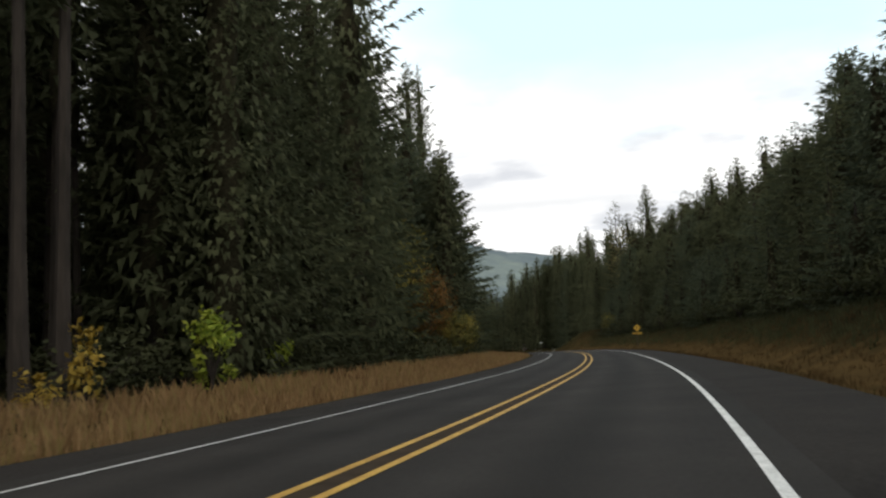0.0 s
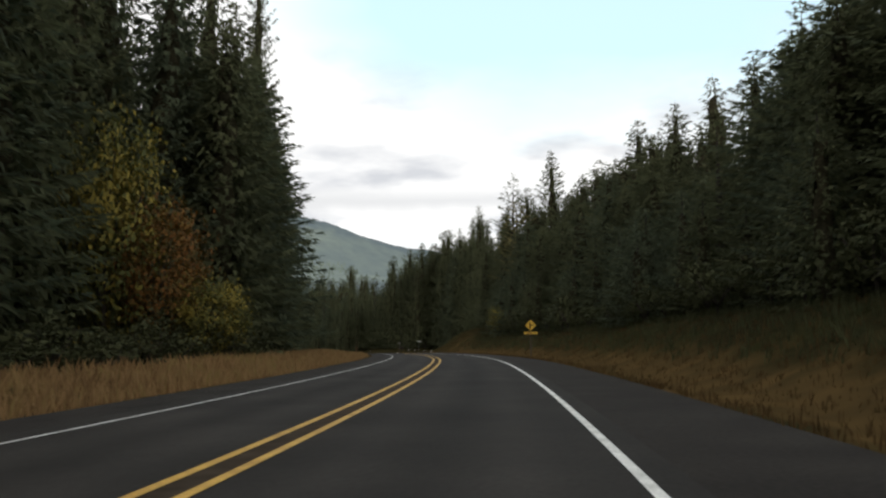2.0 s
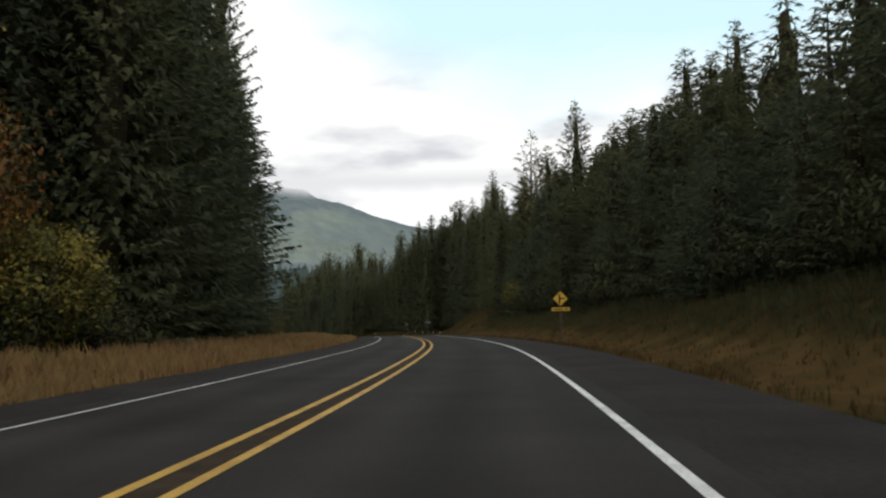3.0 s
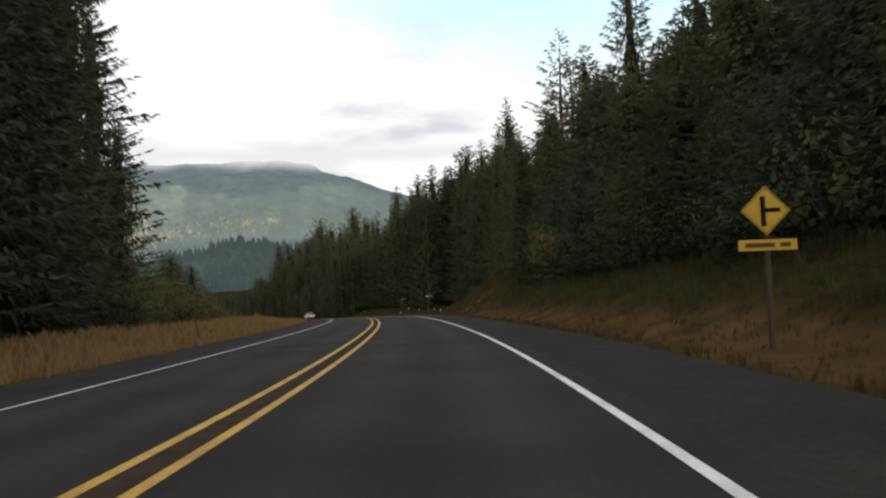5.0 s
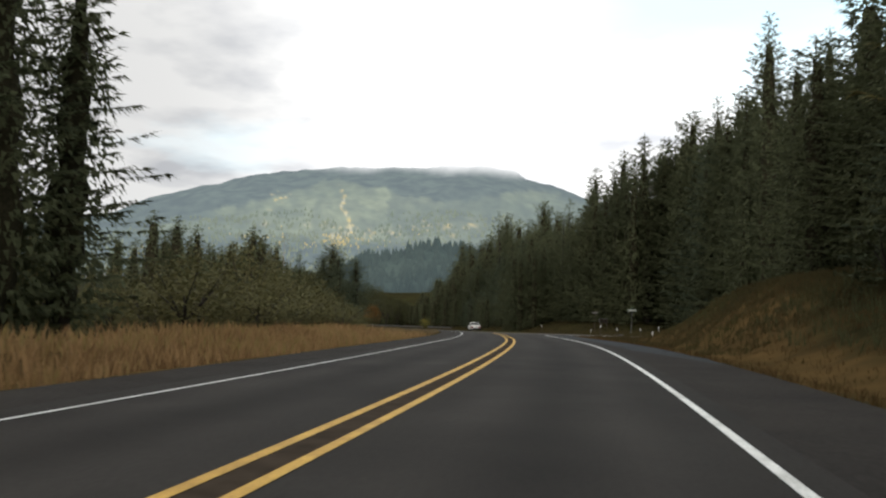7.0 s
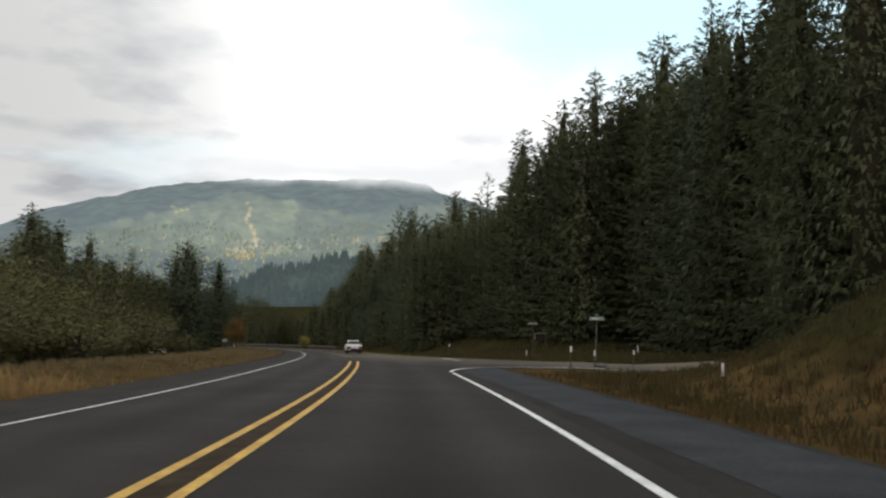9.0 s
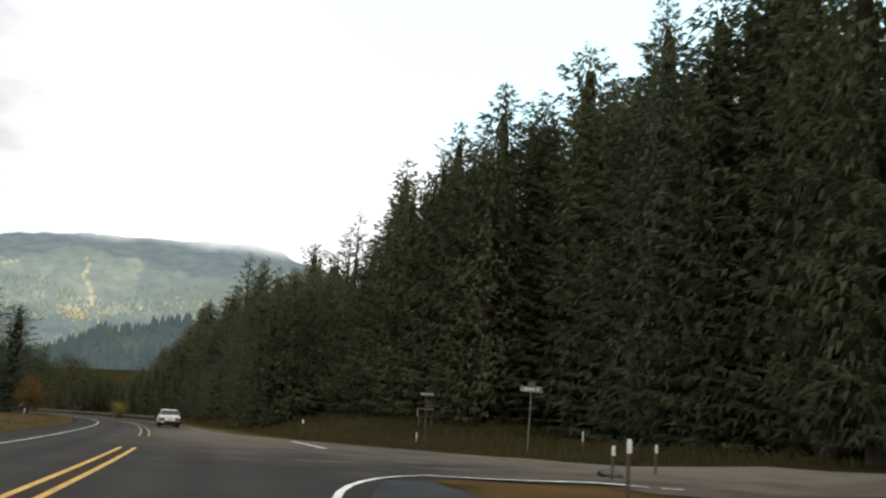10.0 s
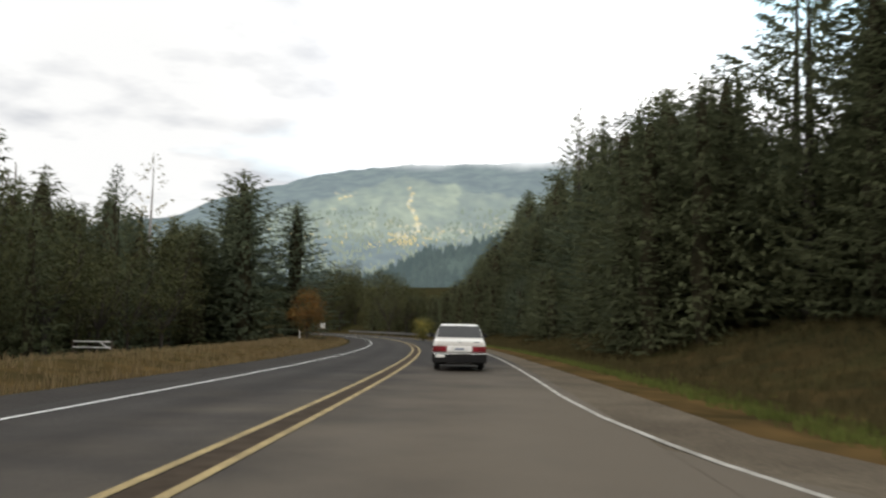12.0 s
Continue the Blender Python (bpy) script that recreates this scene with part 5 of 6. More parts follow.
for row, (d0, d1, h0, h1, step) in enumerate(((25.0, 31.0, 9, 14, 3.8), (33.0, 42.0, 16, 20, 3.8), (44.0, 58.0, 19, 23, 4.6), (60.0, 85.0, 20, 24, 5.2))):
    s = 292.0
    while s < 425:
        s += step * rng.uniform(0.7, 1.3)
        d = -rng.uniform(d0, d1)
        x, y, z = at_ground(s, d)
        if any((x - a) ** 2 + (y - b) ** 2 < 8 for a, b in TAKEN):
            continue
        if row == 0 and rng.random() < 0.6:
            stand(WILLOW[0], x, y, z - 0.1, rng.uniform(1.1, 1.8), rng.uniform(1.0, 1.4), "olive trees before the clearing woods")
        elif row == 0:
            plant(rng.choice(SMALL), x, y, height=rng.uniform(h0, h1), wide=rng.uniform(0.9, 1.3), group="trees beyond the clearing")
        else:
            mass("clearing_woods", rng.choice(FAR), x, y, rng.uniform(h0, h1), rng.uniform(0.9, 1.2))
for i in range(55):
    s, d = rng.uniform(205, 310), -rng.uniform(85, 170)
    x, y, z = at_ground(s, d)
    mass("clearing_woods", rng.choice(FAR), x, y, rng.uniform(13, 21), rng.uniform(0.9, 1.2))
for x, y, top in ((-150.8, 319.2, 15.0), (-159.8, 329.1, 15.7), (-140.2, 317.3, 12.2), (-149.3, 328.2, 13.6), (-141.0, 324.9, 12.4), (-148.7, 335.5, 12.9), (-131.3, 322.4, 10.1), (-139.1, 334.0, 11.2), (-131.1, 330.5, 10.3), (-138.6, 341.2, 11.2)):
    mass("clearing_woods", rng.choice(FAR), x, y, top - float(ground_z(*road_sd(x, y), x, y)[0]), rng.uniform(1.0, 1.3))
grow("clearing_woods", "dark conifers across the clearing")
# valley woods far ahead
spots = []
while len(spots) < 1500:
    a, r = rng.uniform(14, 62), rng.uniform(190, 620)
    x, y = -55 - r * math.sin(radians(a)), 255 + r * math.cos(radians(a))
    sd = road_sd(x, y)
    if abs(sd[1][0]) < 45 or (a < 32.5 and r < 430):
        continue
    h = rng.uniform(12, 20)
    spots.append((x, y, -9, h, h * rng.uniform(0.17, 0.26)))
cone_wood("valley_woods", spots, DARK_LEAF, "dark mixed woods across the valley", sides=6, tiers=4)

# thickets and shrubs
for i in range(50):
    s, d = rng.uniform(188, 292), -rng.uniform(17, 46)
    x, y, z = at_ground(s, d)
    stand(rng.choice(ALDER), x, y, z - 0.1, rng.uniform(0.7, 1.05) * (0.8 if d > -25 else 1.4), rng.uniform(1.0, 1.5), "thicket trees in the clearing")
for i in range(42):
    a, r = rng.uniform(26.5, 40), rng.uniform(165, 235)
    x, y = -55 - r * math.sin(radians(a)), 255 + r * math.cos(radians(a))
    s, d = road_sd(x, y)
    if abs(d[0]) < 9:
        continue
    z = float(ground_z(s, d, x, y)[0])
    tall = min(rng.uniform(1.4, 2.3), (0.3 + r * math.tan(radians(float(np.interp(a, [28, 30, 32, 34, 37], [0.7, 1.3, 2.4, 3.6, 4.2])))) - z) / 7 * rng.uniform(0.85, 1.05))
    if tall < 0.4:
        continue
    stand(rng.choice(WILLOW), x, y, z - 0.1, tall, rng.uniform(1.2, 1.7) * min(1, tall / 1.2), "olive trees beyond the bend")
s = -10.0
while s < 165:
    s += rng.uniform(1.6, 3.4)
    x, y, z = at_ground(s, -rng.uniform(13.2, 16.5) - 3.0 * float(ramp(s, 110, 150)))
    stand(rng.choice(BUSH), x, y, z - 0.1, rng.uniform(0.5, 1.1), rng.uniform(0.7, 1.2), "shrubs along the forest edge")
s = 0.0
while s < 400:
    s += rng.uniform(2.2, 4.5)
    if 186 < s < 300:
        continue
    x, y, z = at_ground(s, rng.uniform(14.0, 17.0) + (4.0 if s > 264 else 0.0))
    stand(rng.choice(BUSH), x, y, z - 0.1, rng.uniform(0.6, 1.2), rng.uniform(0.7, 1.2), "shrubs along the hillside bank")
for proto, x, y, k, w in ((YELLOWING[0], -25.3, 88.0, 1.3, 0.85), (MAPLE[0], -22.6, 89.3, 0.82, 0.66), (YELLOWING[0], -19.9, 90.0, 0.45, 0.6), (MAPLE[0], -116.0, 333.5, 0.5, 0.5), (YELLOWING[0], -106.0, 343.0, 0.26, 0.34)):
    s, d = road_sd(x, y)
    stand(proto, x, y, float(ground_z(s, d, x, y)[0]) - 0.1, k, w, "autumn maples")
for proto, s, d, k, w in ((LIME[0], 28, -12.0, 1.0, 1.0), (LIME[0], 37.0, -13.0, 0.62, 0.8), (GOLD[0], 20.7, -12.0, 0.95, 0.75), (GOLD[0], 17.5, -11.0, 0.45, 0.6), (YELLOWING[0], 176, 15.4, 0.42, 0.42)):
    x, y, z = at_ground(s, d)
    stand(proto, x, y, z - 0.05, k, w, "bright saplings at the forest edge")
for ob in PROTOS:
    for o in (*ob.children_recursive, ob):
        bpy.data.objects.remove(o)


# ---- grass ----
def grass(name, count, place, height, mat, label, seed, blades=4):
    r = random.Random(seed)
    verts, faces = [], []
    for _ in range(count):
        s, d = place(r)
        x, y, z = at_ground(s, d)
        h = height(r, s, d)
        for _ in range(blades):
            a, lean, w = r.uniform(0, 6.28), r.uniform(0.05, 0.45) * h, 0.012 + 0.02 * h * r.random()
            bx, by = x + r.uniform(-0.14, 0.14), y + r.uniform(-0.14, 0.14)
            ca, sa = math.cos(a), math.sin(a)
            q = h * r.uniform(0.6, 1.1)
            k = len(verts)
            verts += [(bx - sa * w, by + ca * w, z - 0.03), (bx + sa * w, by - ca * w, z - 0.03), (bx + ca * lean * 0.4 + sa * w * 0.8, by + sa * lean * 0.4 - ca * w * 0.8, z + q * 0.6), (bx + ca * lean, by + sa * lean, z + q)]
            faces += [(k, k + 1, k + 2), (k, k + 2, k + 3)]
    return tagged(mesh_object(name, verts, faces, mat), label, "grass", kind="stuff")


def beyond_side_road(r):
    while True:
        s, d = r.uniform(240, 400), 8.0 + 19 * r.random()
        if s > np.interp(d, [5.3, 7.4, 10, 14, 20, 45], [268.8, 264, 256.0, 246.5, 239, 222]) + 1.0:
            return s, d


grass("tall_grass", 13000, lambda r: (r.uniform(-5, 215), -6.0 - 6.5 * r.random() ** 0.8), lambda r, s, d: r.uniform(0.35, 0.8) * float(ramp(-d, 5.5, 7.5) * 0.75 + 0.25), DRY_GRASS, "tall dry tawny grass along the verge", 1)
grass("tall_grass", 5000, lambda r: (r.uniform(215, 400), -5.9 - 9 * r.random()), lambda r, s, d: r.uniform(0.15, 0.38), TAN_GRASS, "dry tan grass on the verge of the clearing", 2)
grass("bank_grass", 10000, lambda r: (r.uniform(0, 226), 6.9 + 8.5 * r.random()), lambda r, s, d: r.uniform(0.10, 0.30), BROWN_GRASS, "brown grass on the roadside bank", 3)
grass("bank_grass", 5000, lambda r: (r.uniform(182, 224), 8.0 + 13.0 * r.random()), lambda r, s, d: r.uniform(0.15, 0.45), SLOPE_GRASS, "dull olive-brown grass on the high bank before the side road", 7)
grass("bank_grass", 11000, beyond_side_road, lambda r, s, d: r.uniform(0.2, 0.6), SLOPE_GRASS, "brown grass on the slope beyond the side road", 4)
grass("green_grass", 4000, lambda r: (r.uniform(267, 345), max(7.0, r.gauss(8.3, 0.7))), lambda r, s, d: r.uniform(0.08, 0.22), GREEN_GRASS, "short green grass strip beside the gravel", 5)
grass("undergrowth", 4500, lambda r: (r.uniform(0, 188), 10.5 + 6.0 * r.random() ** 0.7), lambda r, s, d: r.uniform(0.2, 0.65), DARK_LEAF, "low dark olive undergrowth on the upper bank", 6)


# ---- small built shapes ----
def box(bm, lo, hi, bevel=0.0):
    m = Matrix.Translation([(a + b) / 2 for a, b in zip(lo, hi)]) @ Matrix.Diagonal([b - a for a, b in zip(lo, hi)] + [1])
    made = bmesh.ops.create_cube(bm, size=1.0, matrix=m)["verts"]
    if bevel:
        edges = list({e for v in made for e in v.link_edges})
        bmesh.ops.bevel(bm, geom=edges, offset=bevel, segments=2, affect="EDGES", profile=0.6)
    return bm


def block(lo, hi, bevel=0.0):
    return box(bmesh.new(), lo, hi, bevel)


def rod(a, b, ra, rb=None, sides=10):
    bm = bmesh.new()
    a, b = Vector(a), Vector(b)
    m = Matrix.Translation((a + b) / 2) @ (b - a).to_track_quat("Z", "Y").to_matrix().to_4x4()
    bmesh.ops.create_cone(bm, cap_ends=True, segments=sides, radius1=ra, radius2=ra if rb is None else rb, depth=(b - a).length, matrix=m)
    return bm


def loft(rings, close=True):
    bm = bmesh.new()
    loops = [[bm.verts.new(p) for p in ring] for ring in rings]
    for a, b in zip(loops, loops[1:]):
        n = len(a)
        for i in range(n):
            bm.faces.new((a[i], a[(i + 1) % n], b[(i + 1) % n], b[i]))
    if close:
        bm.faces.new(loops[0][::-1])
        bm.faces.new(loops[-1])
    bmesh.ops.recalc_face_normals(bm, faces=bm.faces[:])
    return bm


def slab(points, thick, axis):
    """A flat piece with the given outline, made thick along an axis."""
    bm = bmesh.new()
    f = bm.faces.new([bm.verts.new(p) for p in points])
    made = bmesh.ops.extrude_face_region(bm, geom=[f])["geom"]
    bmesh.ops.translate(bm, verts=[v for v in made if isinstance(v, bmesh.types.BMVert)], vec=Vector(axis) * thick)
    bmesh.ops.recalc_face_normals(bm, faces=bm.faces[:])
    return bm


def thing(name, label, category, x, y, z, turn=0.0, group=""):
    root = new(name)
    root.empty_display_size = 0.3
    root.matrix_basis = Matrix.Translation((x, y, z)) @ Matrix.Rotation(radians(turn), 4, "Z")
    return tagged(root, label, category, group)


# ---- car ahead ----
def saloon_car(s, d):
    x, y = road_xy(s, d)
    car = thing("car", "white boxy four-door saloon car on the lane ahead", "car", float(x), float(y), float(road_z(s)) + 0.002, road_turn(s) + 0.6)

    def ring(yy, top, w, low=0.30):
        half = [(0.0, low), (w * 0.80, low), (w * 0.93, low + 0.08), (w, low + 0.30), (w * 0.985, 0.74), (w * 0.955, top - 0.06), (w * 0.90, top), (0.0, top + 0.015)]
        return [(px, yy, pz) for px, pz in half] + [(-px, yy, pz) for px, pz in half[-2:0:-1]]

    body = part("body", loft([ring(0.05, 0.87, 0.80, 0.40), ring(0.09, 0.935, 0.835, 0.38), ring(0.30, 0.96, 0.85), ring(1.0, 0.985, 0.855), ring(2.4, 0.99, 0.855), ring(3.4, 0.95, 0.855), ring(4.3, 0.88, 0.84), ring(4.66, 0.82, 0.80, 0.36)]), CAR_PAINT, car)

    def deck(y0, y1, w, zz):
        return [(-w, y0, zz), (-w * 0.9, y0 - 0.03, zz), (w * 0.9, y0 - 0.03, zz), (w, y0, zz), (w, y1, zz), (w * 0.9, y1 + 0.04, zz), (-w * 0.9, y1 + 0.04, zz), (-w, y1, zz)]

    part("roof", loft([deck(0.80, 3.42, 0.775, 0.98), deck(0.86, 3.34, 0.765, 1.04), deck(1.26, 2.80, 0.645, 1.39), deck(1.36, 2.70, 0.60, 1.435), deck(1.55, 2.45, 0.50, 1.45)]), CAR_PAINT, car, "white roof and window pillars")

    def pane(name, p, off):
        return part(name, slab([tuple(Vector(q) + Vector(off)) for q in p], 0.006, off), CAR_GLASS, car, "dark glass with a rubber surround")

    # sloping rear and front screens and the side windows
    pane("rear_window", [(-0.745, 0.845, 1.015), (0.745, 0.845, 1.015), (0.635, 1.21, 1.385), (-0.635, 1.21, 1.385)], (0, -0.035, 0.02))
    pane("windscreen", [(-0.66, 3.25, 1.07), (0.66, 3.25, 1.07), (0.57, 2.87, 1.36), (-0.57, 2.87, 1.36)], (0, 0.045, 0.03))
    for side in (-1, 1):
        for y0, y1, a0, a1 in ((1.10, 1.98, 1.34, 1.98), (2.06, 3.10, 2.06, 2.72)):
            pane("side_window", [(side * 0.762, y0, 1.065), (side * 0.762, y1, 1.065), (side * 0.662, a1, 1.355), (side * 0.662, a0, 1.355)], (side * 0.012, 0, 0.003))
    part("boot_lid", block((-0.70, 0.035, 0.80), (0.70, 0.10, 0.945), 0.02), CAR_PAINT, car)
    part("badge", block((0.44, 0.028, 0.90), (0.62, 0.036, 0.925)), BLACK, car, "small dark lettering bar")
    part("emblem", block((-0.06, 0.026, 0.89), (0.06, 0.036, 0.93), 0.006), CHROME, car)
    for side in (-1, 1):
        lamp = part("tail_light", block((min(side * 0.38, side * 0.835), 0.015, 0.60), (max(side * 0.38, side * 0.835), 0.10, 0.79), 0.02), LAMP_RED, car, "wide red tail light")
        part("indicator", block((min(side * 0.60, side * 0.828), 0.006, 0.61), (max(side * 0.60, side * 0.828), 0.02, 0.78), 0.008), LAMP_DARK, lamp, "dark red outer lens")
        part("reversing_light", block((min(side * 0.235, side * 0.40), 0.008, 0.61), (max(side * 0.235, side * 0.40), 0.06, 0.78), 0.012), LAMP_WHITE, lamp, "white inner lens")
        mirror = part("door_mirror", block((min(side * 0.85, side * 1.0), 2.98, 0.99), (max(side * 0.85, side * 1.0), 3.10, 1.11), 0.025), BLACK, car)
    plate = part("number_plate", block((-0.20, 0.0, 0.625), (0.20, 0.02, 0.765), 0.006), LAMP_WHITE, car, "white plate with a blue-grey bar")
    part("plate_print", block((-0.15, -0.004, 0.665), (0.15, 0.002, 0.725)), PLATE_BLUE, plate)
    part("panel", block((-0.24, 0.02, 0.59), (0.24, 0.07, 0.80), 0.01), CAR_PAINT, car)
    bumper = part("bumper", block((-0.855, -0.10, 0.27), (0.855, 0.16, 0.575), 0.03), BLACK, car, "deep black rubber bumper")
    part("bumper_strip", block((-0.86, -0.108, 0.535), (0.86, -0.095, 0.56), 0.004), CHROME, bumper, "thin bright strip")
    part("sticker", block((-0.74, -0.106, 0.44), (-0.46, -0.098, 0.52)), PAINT_WHITE, bumper, "pale sticker")
    part("bumper", block((-0.85, 4.6, 0.36), (0.85, 4.82, 0.56), 0.035), BLACK, car)
    part("underbody", block((-0.66, 0.1, 0.20), (0.66, 4.4, 0.36), 0.03), BLACK, car)
    part("exhaust_pipe", rod((0.42, -0.04, 0.27), (0.42, 0.5, 0.27), 0.028), CHROME, car)
    part("tow_bar", block((-0.42, -0.04, 0.245), (0.36, 0.02, 0.275), 0.008), GALV, car, "pale metal bar under the bumper")
    for yy in (1.02, 3.66):
        for side in (-1, 1):
            xx = side * 0.70
            wheel = part("wheel", rod((xx - 0.09, yy, 0.315), (xx + 0.09, yy, 0.315), 0.315, sides=28), TYRE, car, "worn black tyre")
            part("rim", rod((xx + side * 0.085, yy, 0.315), (xx + side * 0.10, yy, 0.315), 0.19, 0.16, sides=20), GALV, wheel)
    for side in (-1, 1):
        part("mud_flap", block((side * 0.70 - 0.10, 0.60, 0.12), (side * 0.70 + 0.10, 0.615, 0.34), 0.004), BLACK, car)
    return car


saloon_car(288.2, 2.1)


# ---- signs and posts ----
def warning_sign():
    x, y = -2.54, 121.8
    s, d = road_sd(x, y)
    z, top = float(ground_z(s, d, x, y)[0]), 3.10
    sign = thing("warning_sign", "yellow diamond side-road warning sign with a plaque on a wooden post", "road sign", x, y, z, road_turn(float(s[0])) + 1)
    c = top - z
    part("post", block((-0.05, 0.01, -0.4), (0.05, 0.10, c + 0.40), 0.008), WOOD, sign)
    r = 0.52
    plate = part("plate", slab([(-r, 0, c), (0, 0, c - r), (r, 0, c), (0, 0, c + r)], 0.012, (0, -1, 0)), SIGN_YELLOW, sign, "faded yellow diamond plate")
    part("symbol_stem", block((-0.115, -0.018, c - 0.33), (-0.005, -0.013, c + 0.30)), BLACK, plate, "black upright bar")
    part("symbol_branch", block((-0.005, -0.018, c - 0.035), (0.30, -0.013, c + 0.055)), BLACK, plate, "black branch bar")
    e = 0.48
    for i in range(4):
        a, b = radians(90 * i), radians(90 * i + 90)
        p, q = Vector((e * math.cos(a), -0.0155, c + e * math.sin(a))), Vector((e * math.cos(b), -0.0155, c + e * math.sin(b)))
        part("border", rod(p, q, 0.006, sides=4), BLACK, plate)
    plaque = part("plaque", block((-0.62, -0.016, c - 0.83), (0.62, -0.004, c - 0.60), 0.004), SIGN_YELLOW, sign, "yellow plaque with dark illegible lettering")
    part("lettering", block((-0.48, -0.022, c - 0.76), (0.14, -0.017, c - 0.67)), RUSTY, plaque, "dark lettering bar")
    part("lettering", block((0.26, -0.022, c - 0.76), (0.48, -0.017, c - 0.67)), RUSTY, plaque, "dark lettering bar")


def street_sign():
    x, y = -36.6, 253.4
    s, d = road_sd(x, y)
    z = float(ground_z(s, d, x, y)[0])
    c = 2.40 - z
    sign = thing("street_sign", "green street-name sign on a leaning steel pole", "street sign", x, y, z, road_turn(float(s[0])) - 4)
    part("pole", rod((-0.12, 0, -0.3), (0.02, 0, c - 0.1), 0.03), GALV, sign)
    blade = part("blade", block((-0.56, -0.012, c - 0.13), (0.60, 0.012, c + 0.13), 0.004), SIGN_GREEN, sign, "dark green name blade with a white border")
    for lo, hi in (((-0.54, c - 0.115), (0.58, c - 0.09)), ((-0.54, c + 0.09), (0.58, c + 0.115)), ((-0.54, c - 0.115), (-0.515, c + 0.115)), ((0.555, c - 0.115), (0.58, c + 0.115))):
        part("border", block((lo[0], -0.017, lo[1]), (hi[0], -0.013, hi[1])), PAINT_WHITE, blade)
    part("lettering", block((-0.40, -0.018, c - 0.04), (0.20, -0.013, c + 0.045)), PAINT_WHITE, blade, "pale illegible lettering bar")
    part("lettering", block((0.27, -0.018, c - 0.04), (0.44, -0.013, c + 0.045)), PAINT_WHITE, blade, "pale illegible lettering bar")
    part("cross_blade", block((0.0, -0.55, c + 0.15), (0.024, 0.55, c + 0.36), 0.004), SIGN_GREEN, sign, "second blade set crosswise")
    part("bracket", rod((0.02, 0, c - 0.12), (0.02, 0, c + 0.16), 0.022), GALV, sign)


def delineator(s, d, height, style, lean=0.0, base=None):
    x, y, z = at_ground(s, d)
    z = z if base is None else base
    if style == "white":
        p = thing("delineator_post", "slim white plastic delineator post in the grass", "roadside post", x, y, z, road_turn(s) + 5, "delineator posts")
        part("post", loft([[(-0.04, -0.012, -0.2), (0.04, -0.012, -0.2), (0.036, 0.014, -0.2), (-0.036, 0.014, -0.2)], [(-0.04, -0.012, height), (0.04, -0.012, height), (0.036, 0.014, height), (-0.036, 0.014, height)]]), PAINT_WHITE, p)
        part("reflector", block((-0.03, -0.02, height - 0.16), (0.03, -0.013, height - 0.04), 0.002), LAMP_WHITE, p)
        part("base_sleeve", block((-0.06, -0.02, -0.1), (0.06, 0.02, 0.08), 0.004), RUSTY, p)
    else:
        p = thing("marker_post", "dark wooden marker post with a white reflector plate", "roadside post", x, y, z, road_turn(s) + 5, "marker posts by the side road")
        part("post", block((-0.025, -0.03, -0.3), (0.025, 0.03, height - 0.06), 0.006), WOOD, p)
        part("reflector", block((-0.045, -0.045, height - 0.24), (0.045, -0.032, height), 0.004), PAINT_WHITE, p, "white reflector plate")


warning_sign()
street_sign()
for s, d, h in ((262.2, 15.0, 0.8), (217.4, 12.0, 0.5), (255.3, 22.1, 0.95), (357.0, -11.0, 1.0)):
    delineator(s, d, h, "white")
for s, d, h in ((227.0, 9.3, 1.15), (232.9, 11.9, 0.85), (236.3, 15.0, 0.95), (269.1, 9.5, 1.35)):
    delineator(s, d, h, "marker")


def name_board(s, d):
    x, y, z = at_ground(s, d)
    p = thing("name_board", "pale weathered name board on a tall dark post", "sign", x, y, z, road_turn(s) - 8)
    part("post", block((-0.032, -0.04, -0.3), (0.032, 0.04, 3.02), 0.006), WOOD, p)
    part("board", block((-0.40, -0.075, 2.98), (0.40, -0.042, 3.11), 0.006), GREY_BARK, p, "pale weathered board")


def mailbox_stand(s, d):
    x, y, z = at_ground(s, d)
    p = thing("mailbox_stand", "dark wooden mailbox shelter with pale edges below the trees", "mailbox", x, y, z, road_turn(s) - 8)
    for xx in (-0.5, 0.5):
        part("post", block((xx - 0.05, -0.05, -0.3), (xx + 0.05, 0.05, 0.72), 0.008), WOOD, p)
    part("shelf", block((-0.62, -0.25, 0.72), (0.62, 0.25, 0.77), 0.006), WOOD, p)
    part("back_panel", block((-0.6, 0.2, 0.77), (0.6, 0.235, 1.30), 0.004), WOOD, p)
    part("roof", block((-0.64, -0.30, 1.30), (0.64, 0.28, 1.345), 0.006), GREY_BARK, p, "pale weathered roof board")
    for xx in (-0.6, 0.6):
        part("side_panel", block((xx - 0.018, -0.22, 0.77), (xx + 0.018, 0.2, 1.30), 0.004), GREY_BARK if xx < 0 else WOOD, p)
    for xx in (-0.3, 0.0, 0.3):
        rings = [[(xx + 0.10 * math.cos(t), u, 0.88 + 0.11 * math.sin(t)) for t in [k * 6.283 / 14 for k in range(14)]] for u in (-0.2, 0.18)]
        part("mailbox", loft(rings), BLACK, p, "dull dark letter box")


name_board(262.5, 15.6)
mailbox_stand(277.7, 20.5)


def stake(s, d):
    x, y, z = at_ground(s, d)
    p = thing("marker_stake", "rusty leaning steel stake in the dry grass", "stake", x, y, z, road_turn(s))
    part("rail", loft([[(-0.035, -0.02, -0.3), (0.035, -0.02, -0.3), (0.03, 0.02, -0.3), (-0.03, 0.02, -0.3)], [(-0.34, -0.02, 1.3), (-0.27, -0.02, 1.3), (-0.275, 0.02, 1.3), (-0.335, 0.02, 1.3)]]), RUSTY, p)
    part("brace", rod((0.05, 0, 0.0), (-0.14, 0, 0.6), 0.018, sides=6), RUSTY, p)


stake(139.7, -7.0)


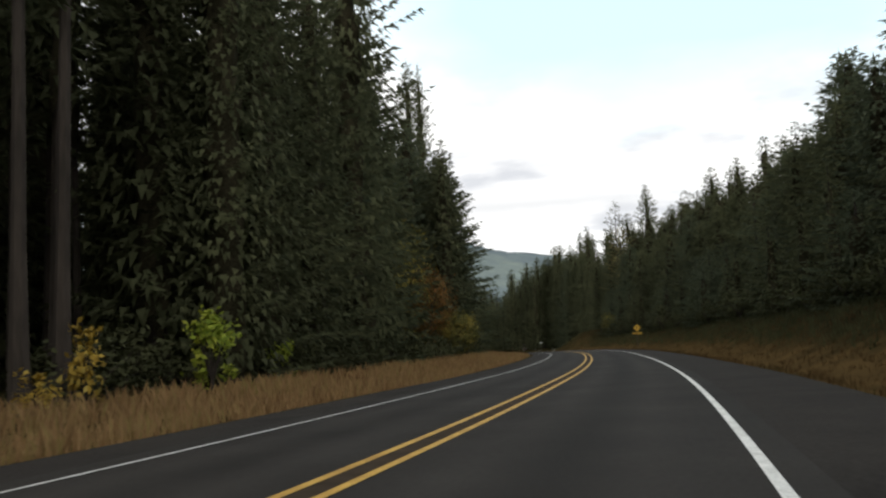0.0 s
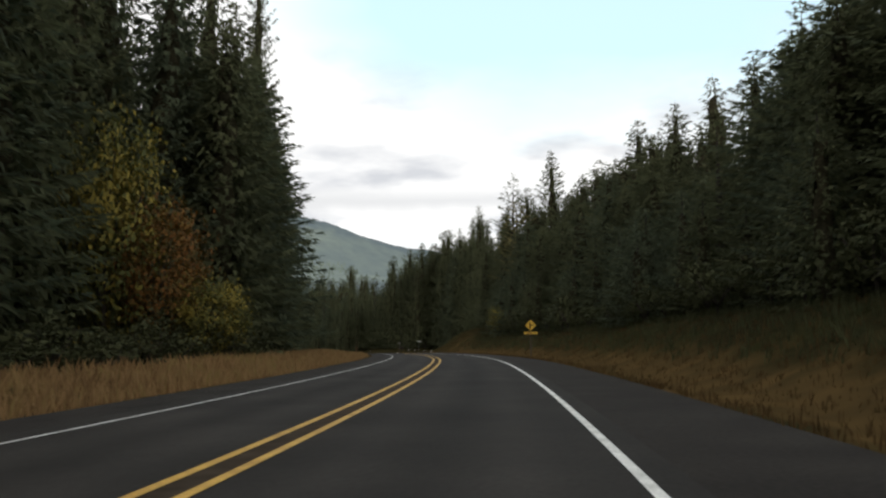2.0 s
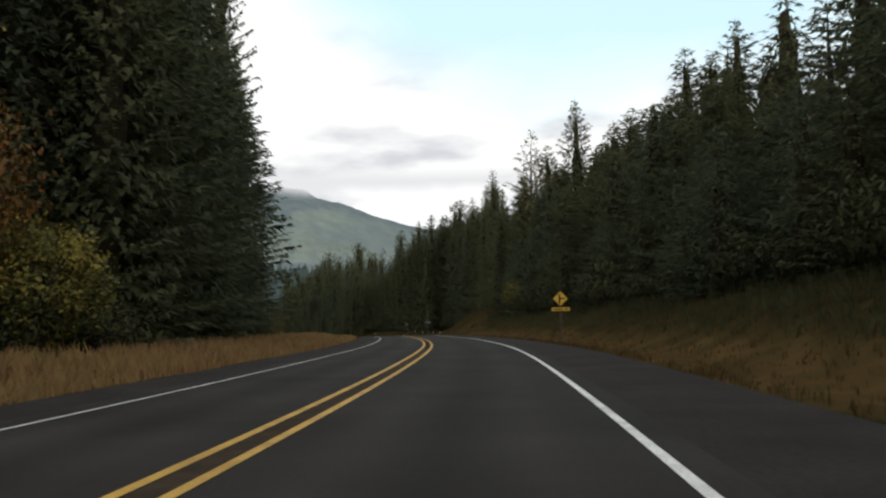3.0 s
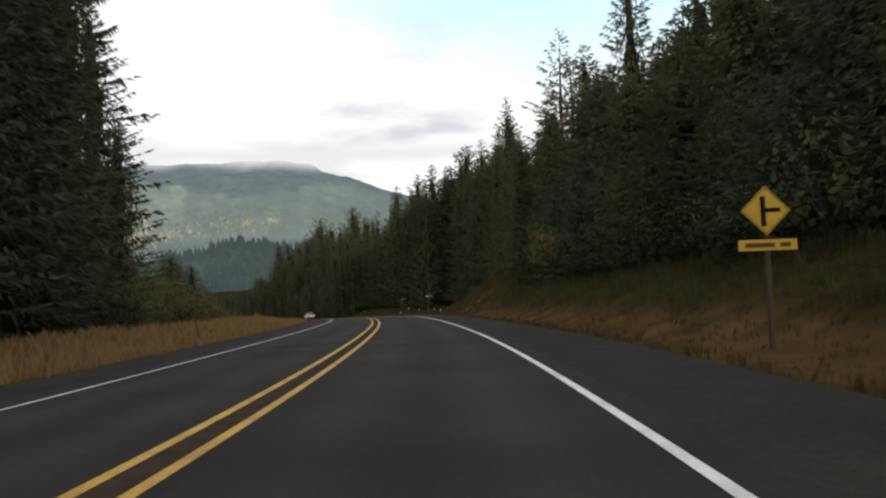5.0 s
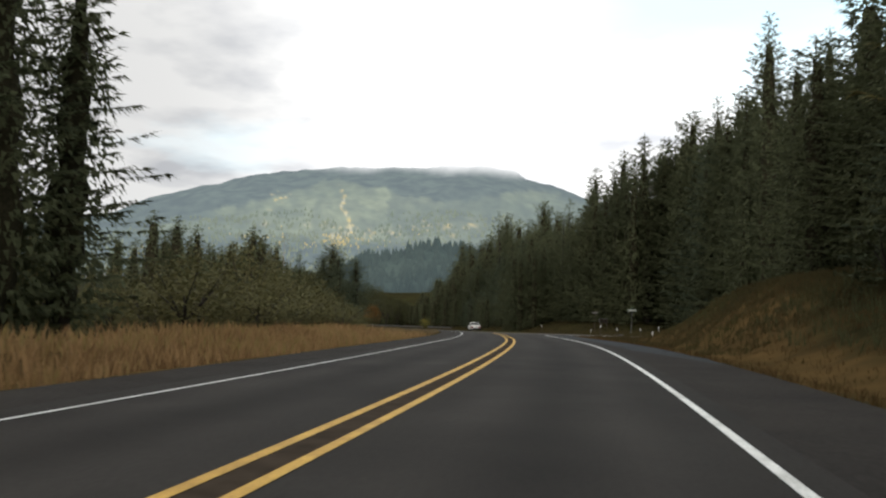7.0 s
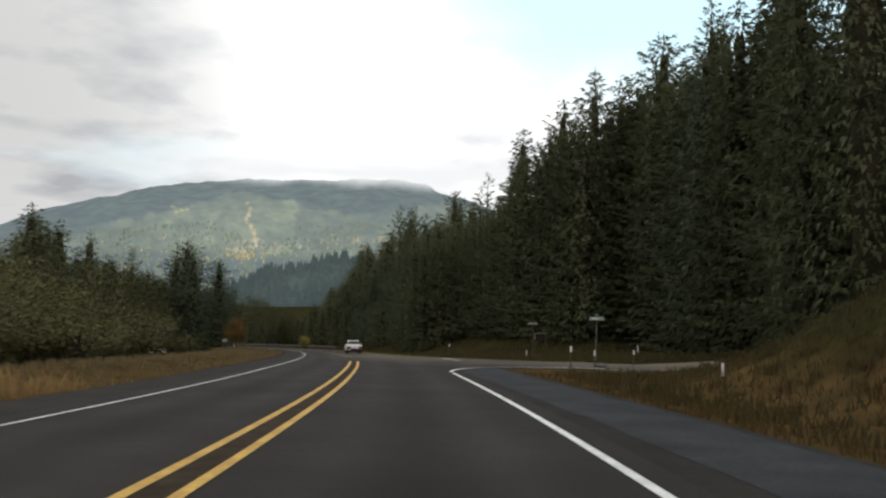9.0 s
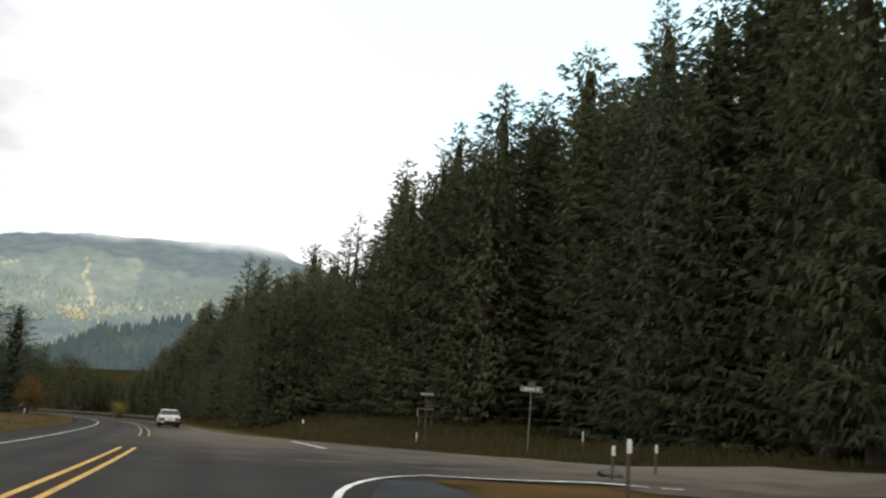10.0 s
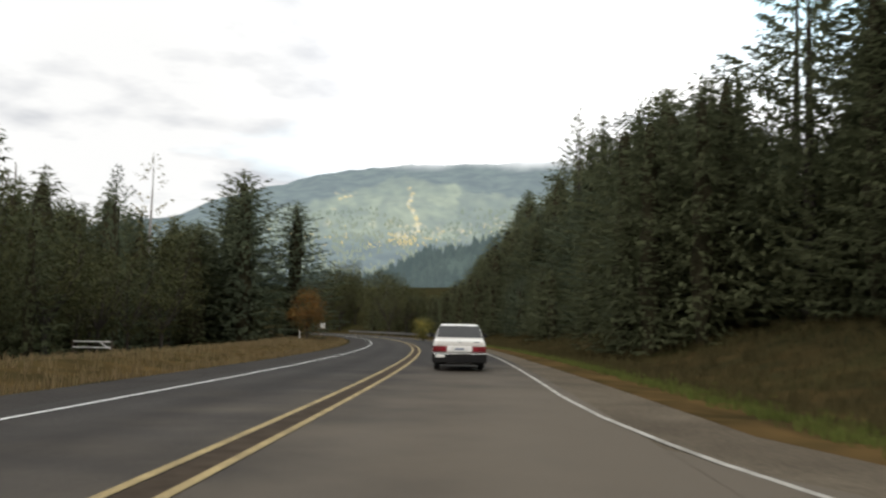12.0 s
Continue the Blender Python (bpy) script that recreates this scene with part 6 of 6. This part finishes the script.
def road_stone(s, d):
    x, y = road_xy(s, d)
    bm = bmesh.new()
    bmesh.ops.create_icosphere(bm, subdivisions=2, radius=0.5)
    for v in bm.verts:
        v.co *= 1 + 0.25 * noise.noise(v.co * 2.3)
        v.co.x, v.co.y, v.co.z = v.co.x * 0.75, v.co.y * 0.45, v.co.z * 0.28
    me = bpy.data.meshes.new("stone")
    bm.to_mesh(me)
    bm.free()
    me.materials.append(STONE)
    ob = new("stone", me)
    ob.location = (float(x), float(y), float(road_z(s)) + 0.1)
    tagged(ob, "low dark stone lying beside the side road", "stone")


road_stone(234.6, 12.7)


def field_gate():
    x, y = -106.2, 296.1
    s, d = road_sd(x, y)
    z = float(ground_z(s, d, x, y)[0])
    g = thing("field_gate", "pale yellow tubular field gate before the trees", "gate", x, y, z, math.degrees(math.atan2(1.33, 2.4)))
    for zz in (-2.42, -2.0):
        part("rail", rod((-1.4, 0, zz - z), (1.4, 0, zz - z), 0.035), PAINT_WHITE, g)
    part("brace", rod((0.5, 0, -2.05 - z), (1.3, 0, -2.5 - z), 0.03), PAINT_WHITE, g)
    for xx in (-1.4, 1.4):
        part("post", rod((xx, 0, -0.4), (xx, 0, -1.9 - z), 0.06), WOOD, g)


field_gate()


def board_sign(s, d):
    x, y, z = at_ground(s, d)
    top = -1.65 - z
    p = thing("route_sign", "small white rectangular road sign on two posts", "road sign", x, y, z, road_turn(s))
    part("panel", block((-0.62, -0.03, top - 0.45), (0.62, 0.0, top + 0.45), 0.008), PAINT_WHITE, p)
    for xx in (-0.4, 0.4):
        part("post", block((xx - 0.045, 0.0, -0.4), (xx + 0.045, 0.09, top + 0.45), 0.006), WOOD, p)


board_sign(403.0, -7.2)


def utility_pole(x, y):
    s, d = road_sd(x, y)
    z = float(ground_z(s, d, x, y)[0])
    p = thing("utility_pole", "pale weathered wooden utility pole above the trees", "utility pole", x, y, z, 30, "utility poles")
    part("pole", rod((0, 0, -0.5), (0, 0, 21.0 - z), 0.17, 0.11), GREY_BARK, p)


utility_pole(-174.3, 335.0)
utility_pole(-168.8, 332.4)


def guard_rail(s0, s1, d):
    x, y = road_xy((s0 + s1) / 2, d)
    rail = thing("guard_rail", "grey steel guard rail round the outside of the bend", "guard rail", 0, 0, 0)
    profile = [(0.0, 0.42), (-0.05, 0.47), (0.0, 0.53), (0.0, 0.60), (-0.05, 0.66), (0.0, 0.72), (0.02, 0.72), (-0.03, 0.66), (0.02, 0.60), (0.02, 0.53), (-0.03, 0.47), (0.02, 0.42)]
    ss = np.arange(s0, s1 + 0.1, 4.0)
    rings = []
    for s in ss:
        rings.append([(*map(float, road_xy(s, d + p)), float(road_z(s)) + q) for p, q in profile])
    part("beam", loft(rings), RAIL_STEEL, rail, "corrugated steel beam")
    for s in ss[::1]:
        px, py = road_xy(s, d + 0.09)
        part("post", block((float(px) - 0.06, float(py) - 0.06, float(road_z(s)) - 0.6), (float(px) + 0.06, float(py) + 0.06, float(road_z(s)) + 0.70), 0.006), WOOD, rail)


guard_rail(345, 441, 5.6)
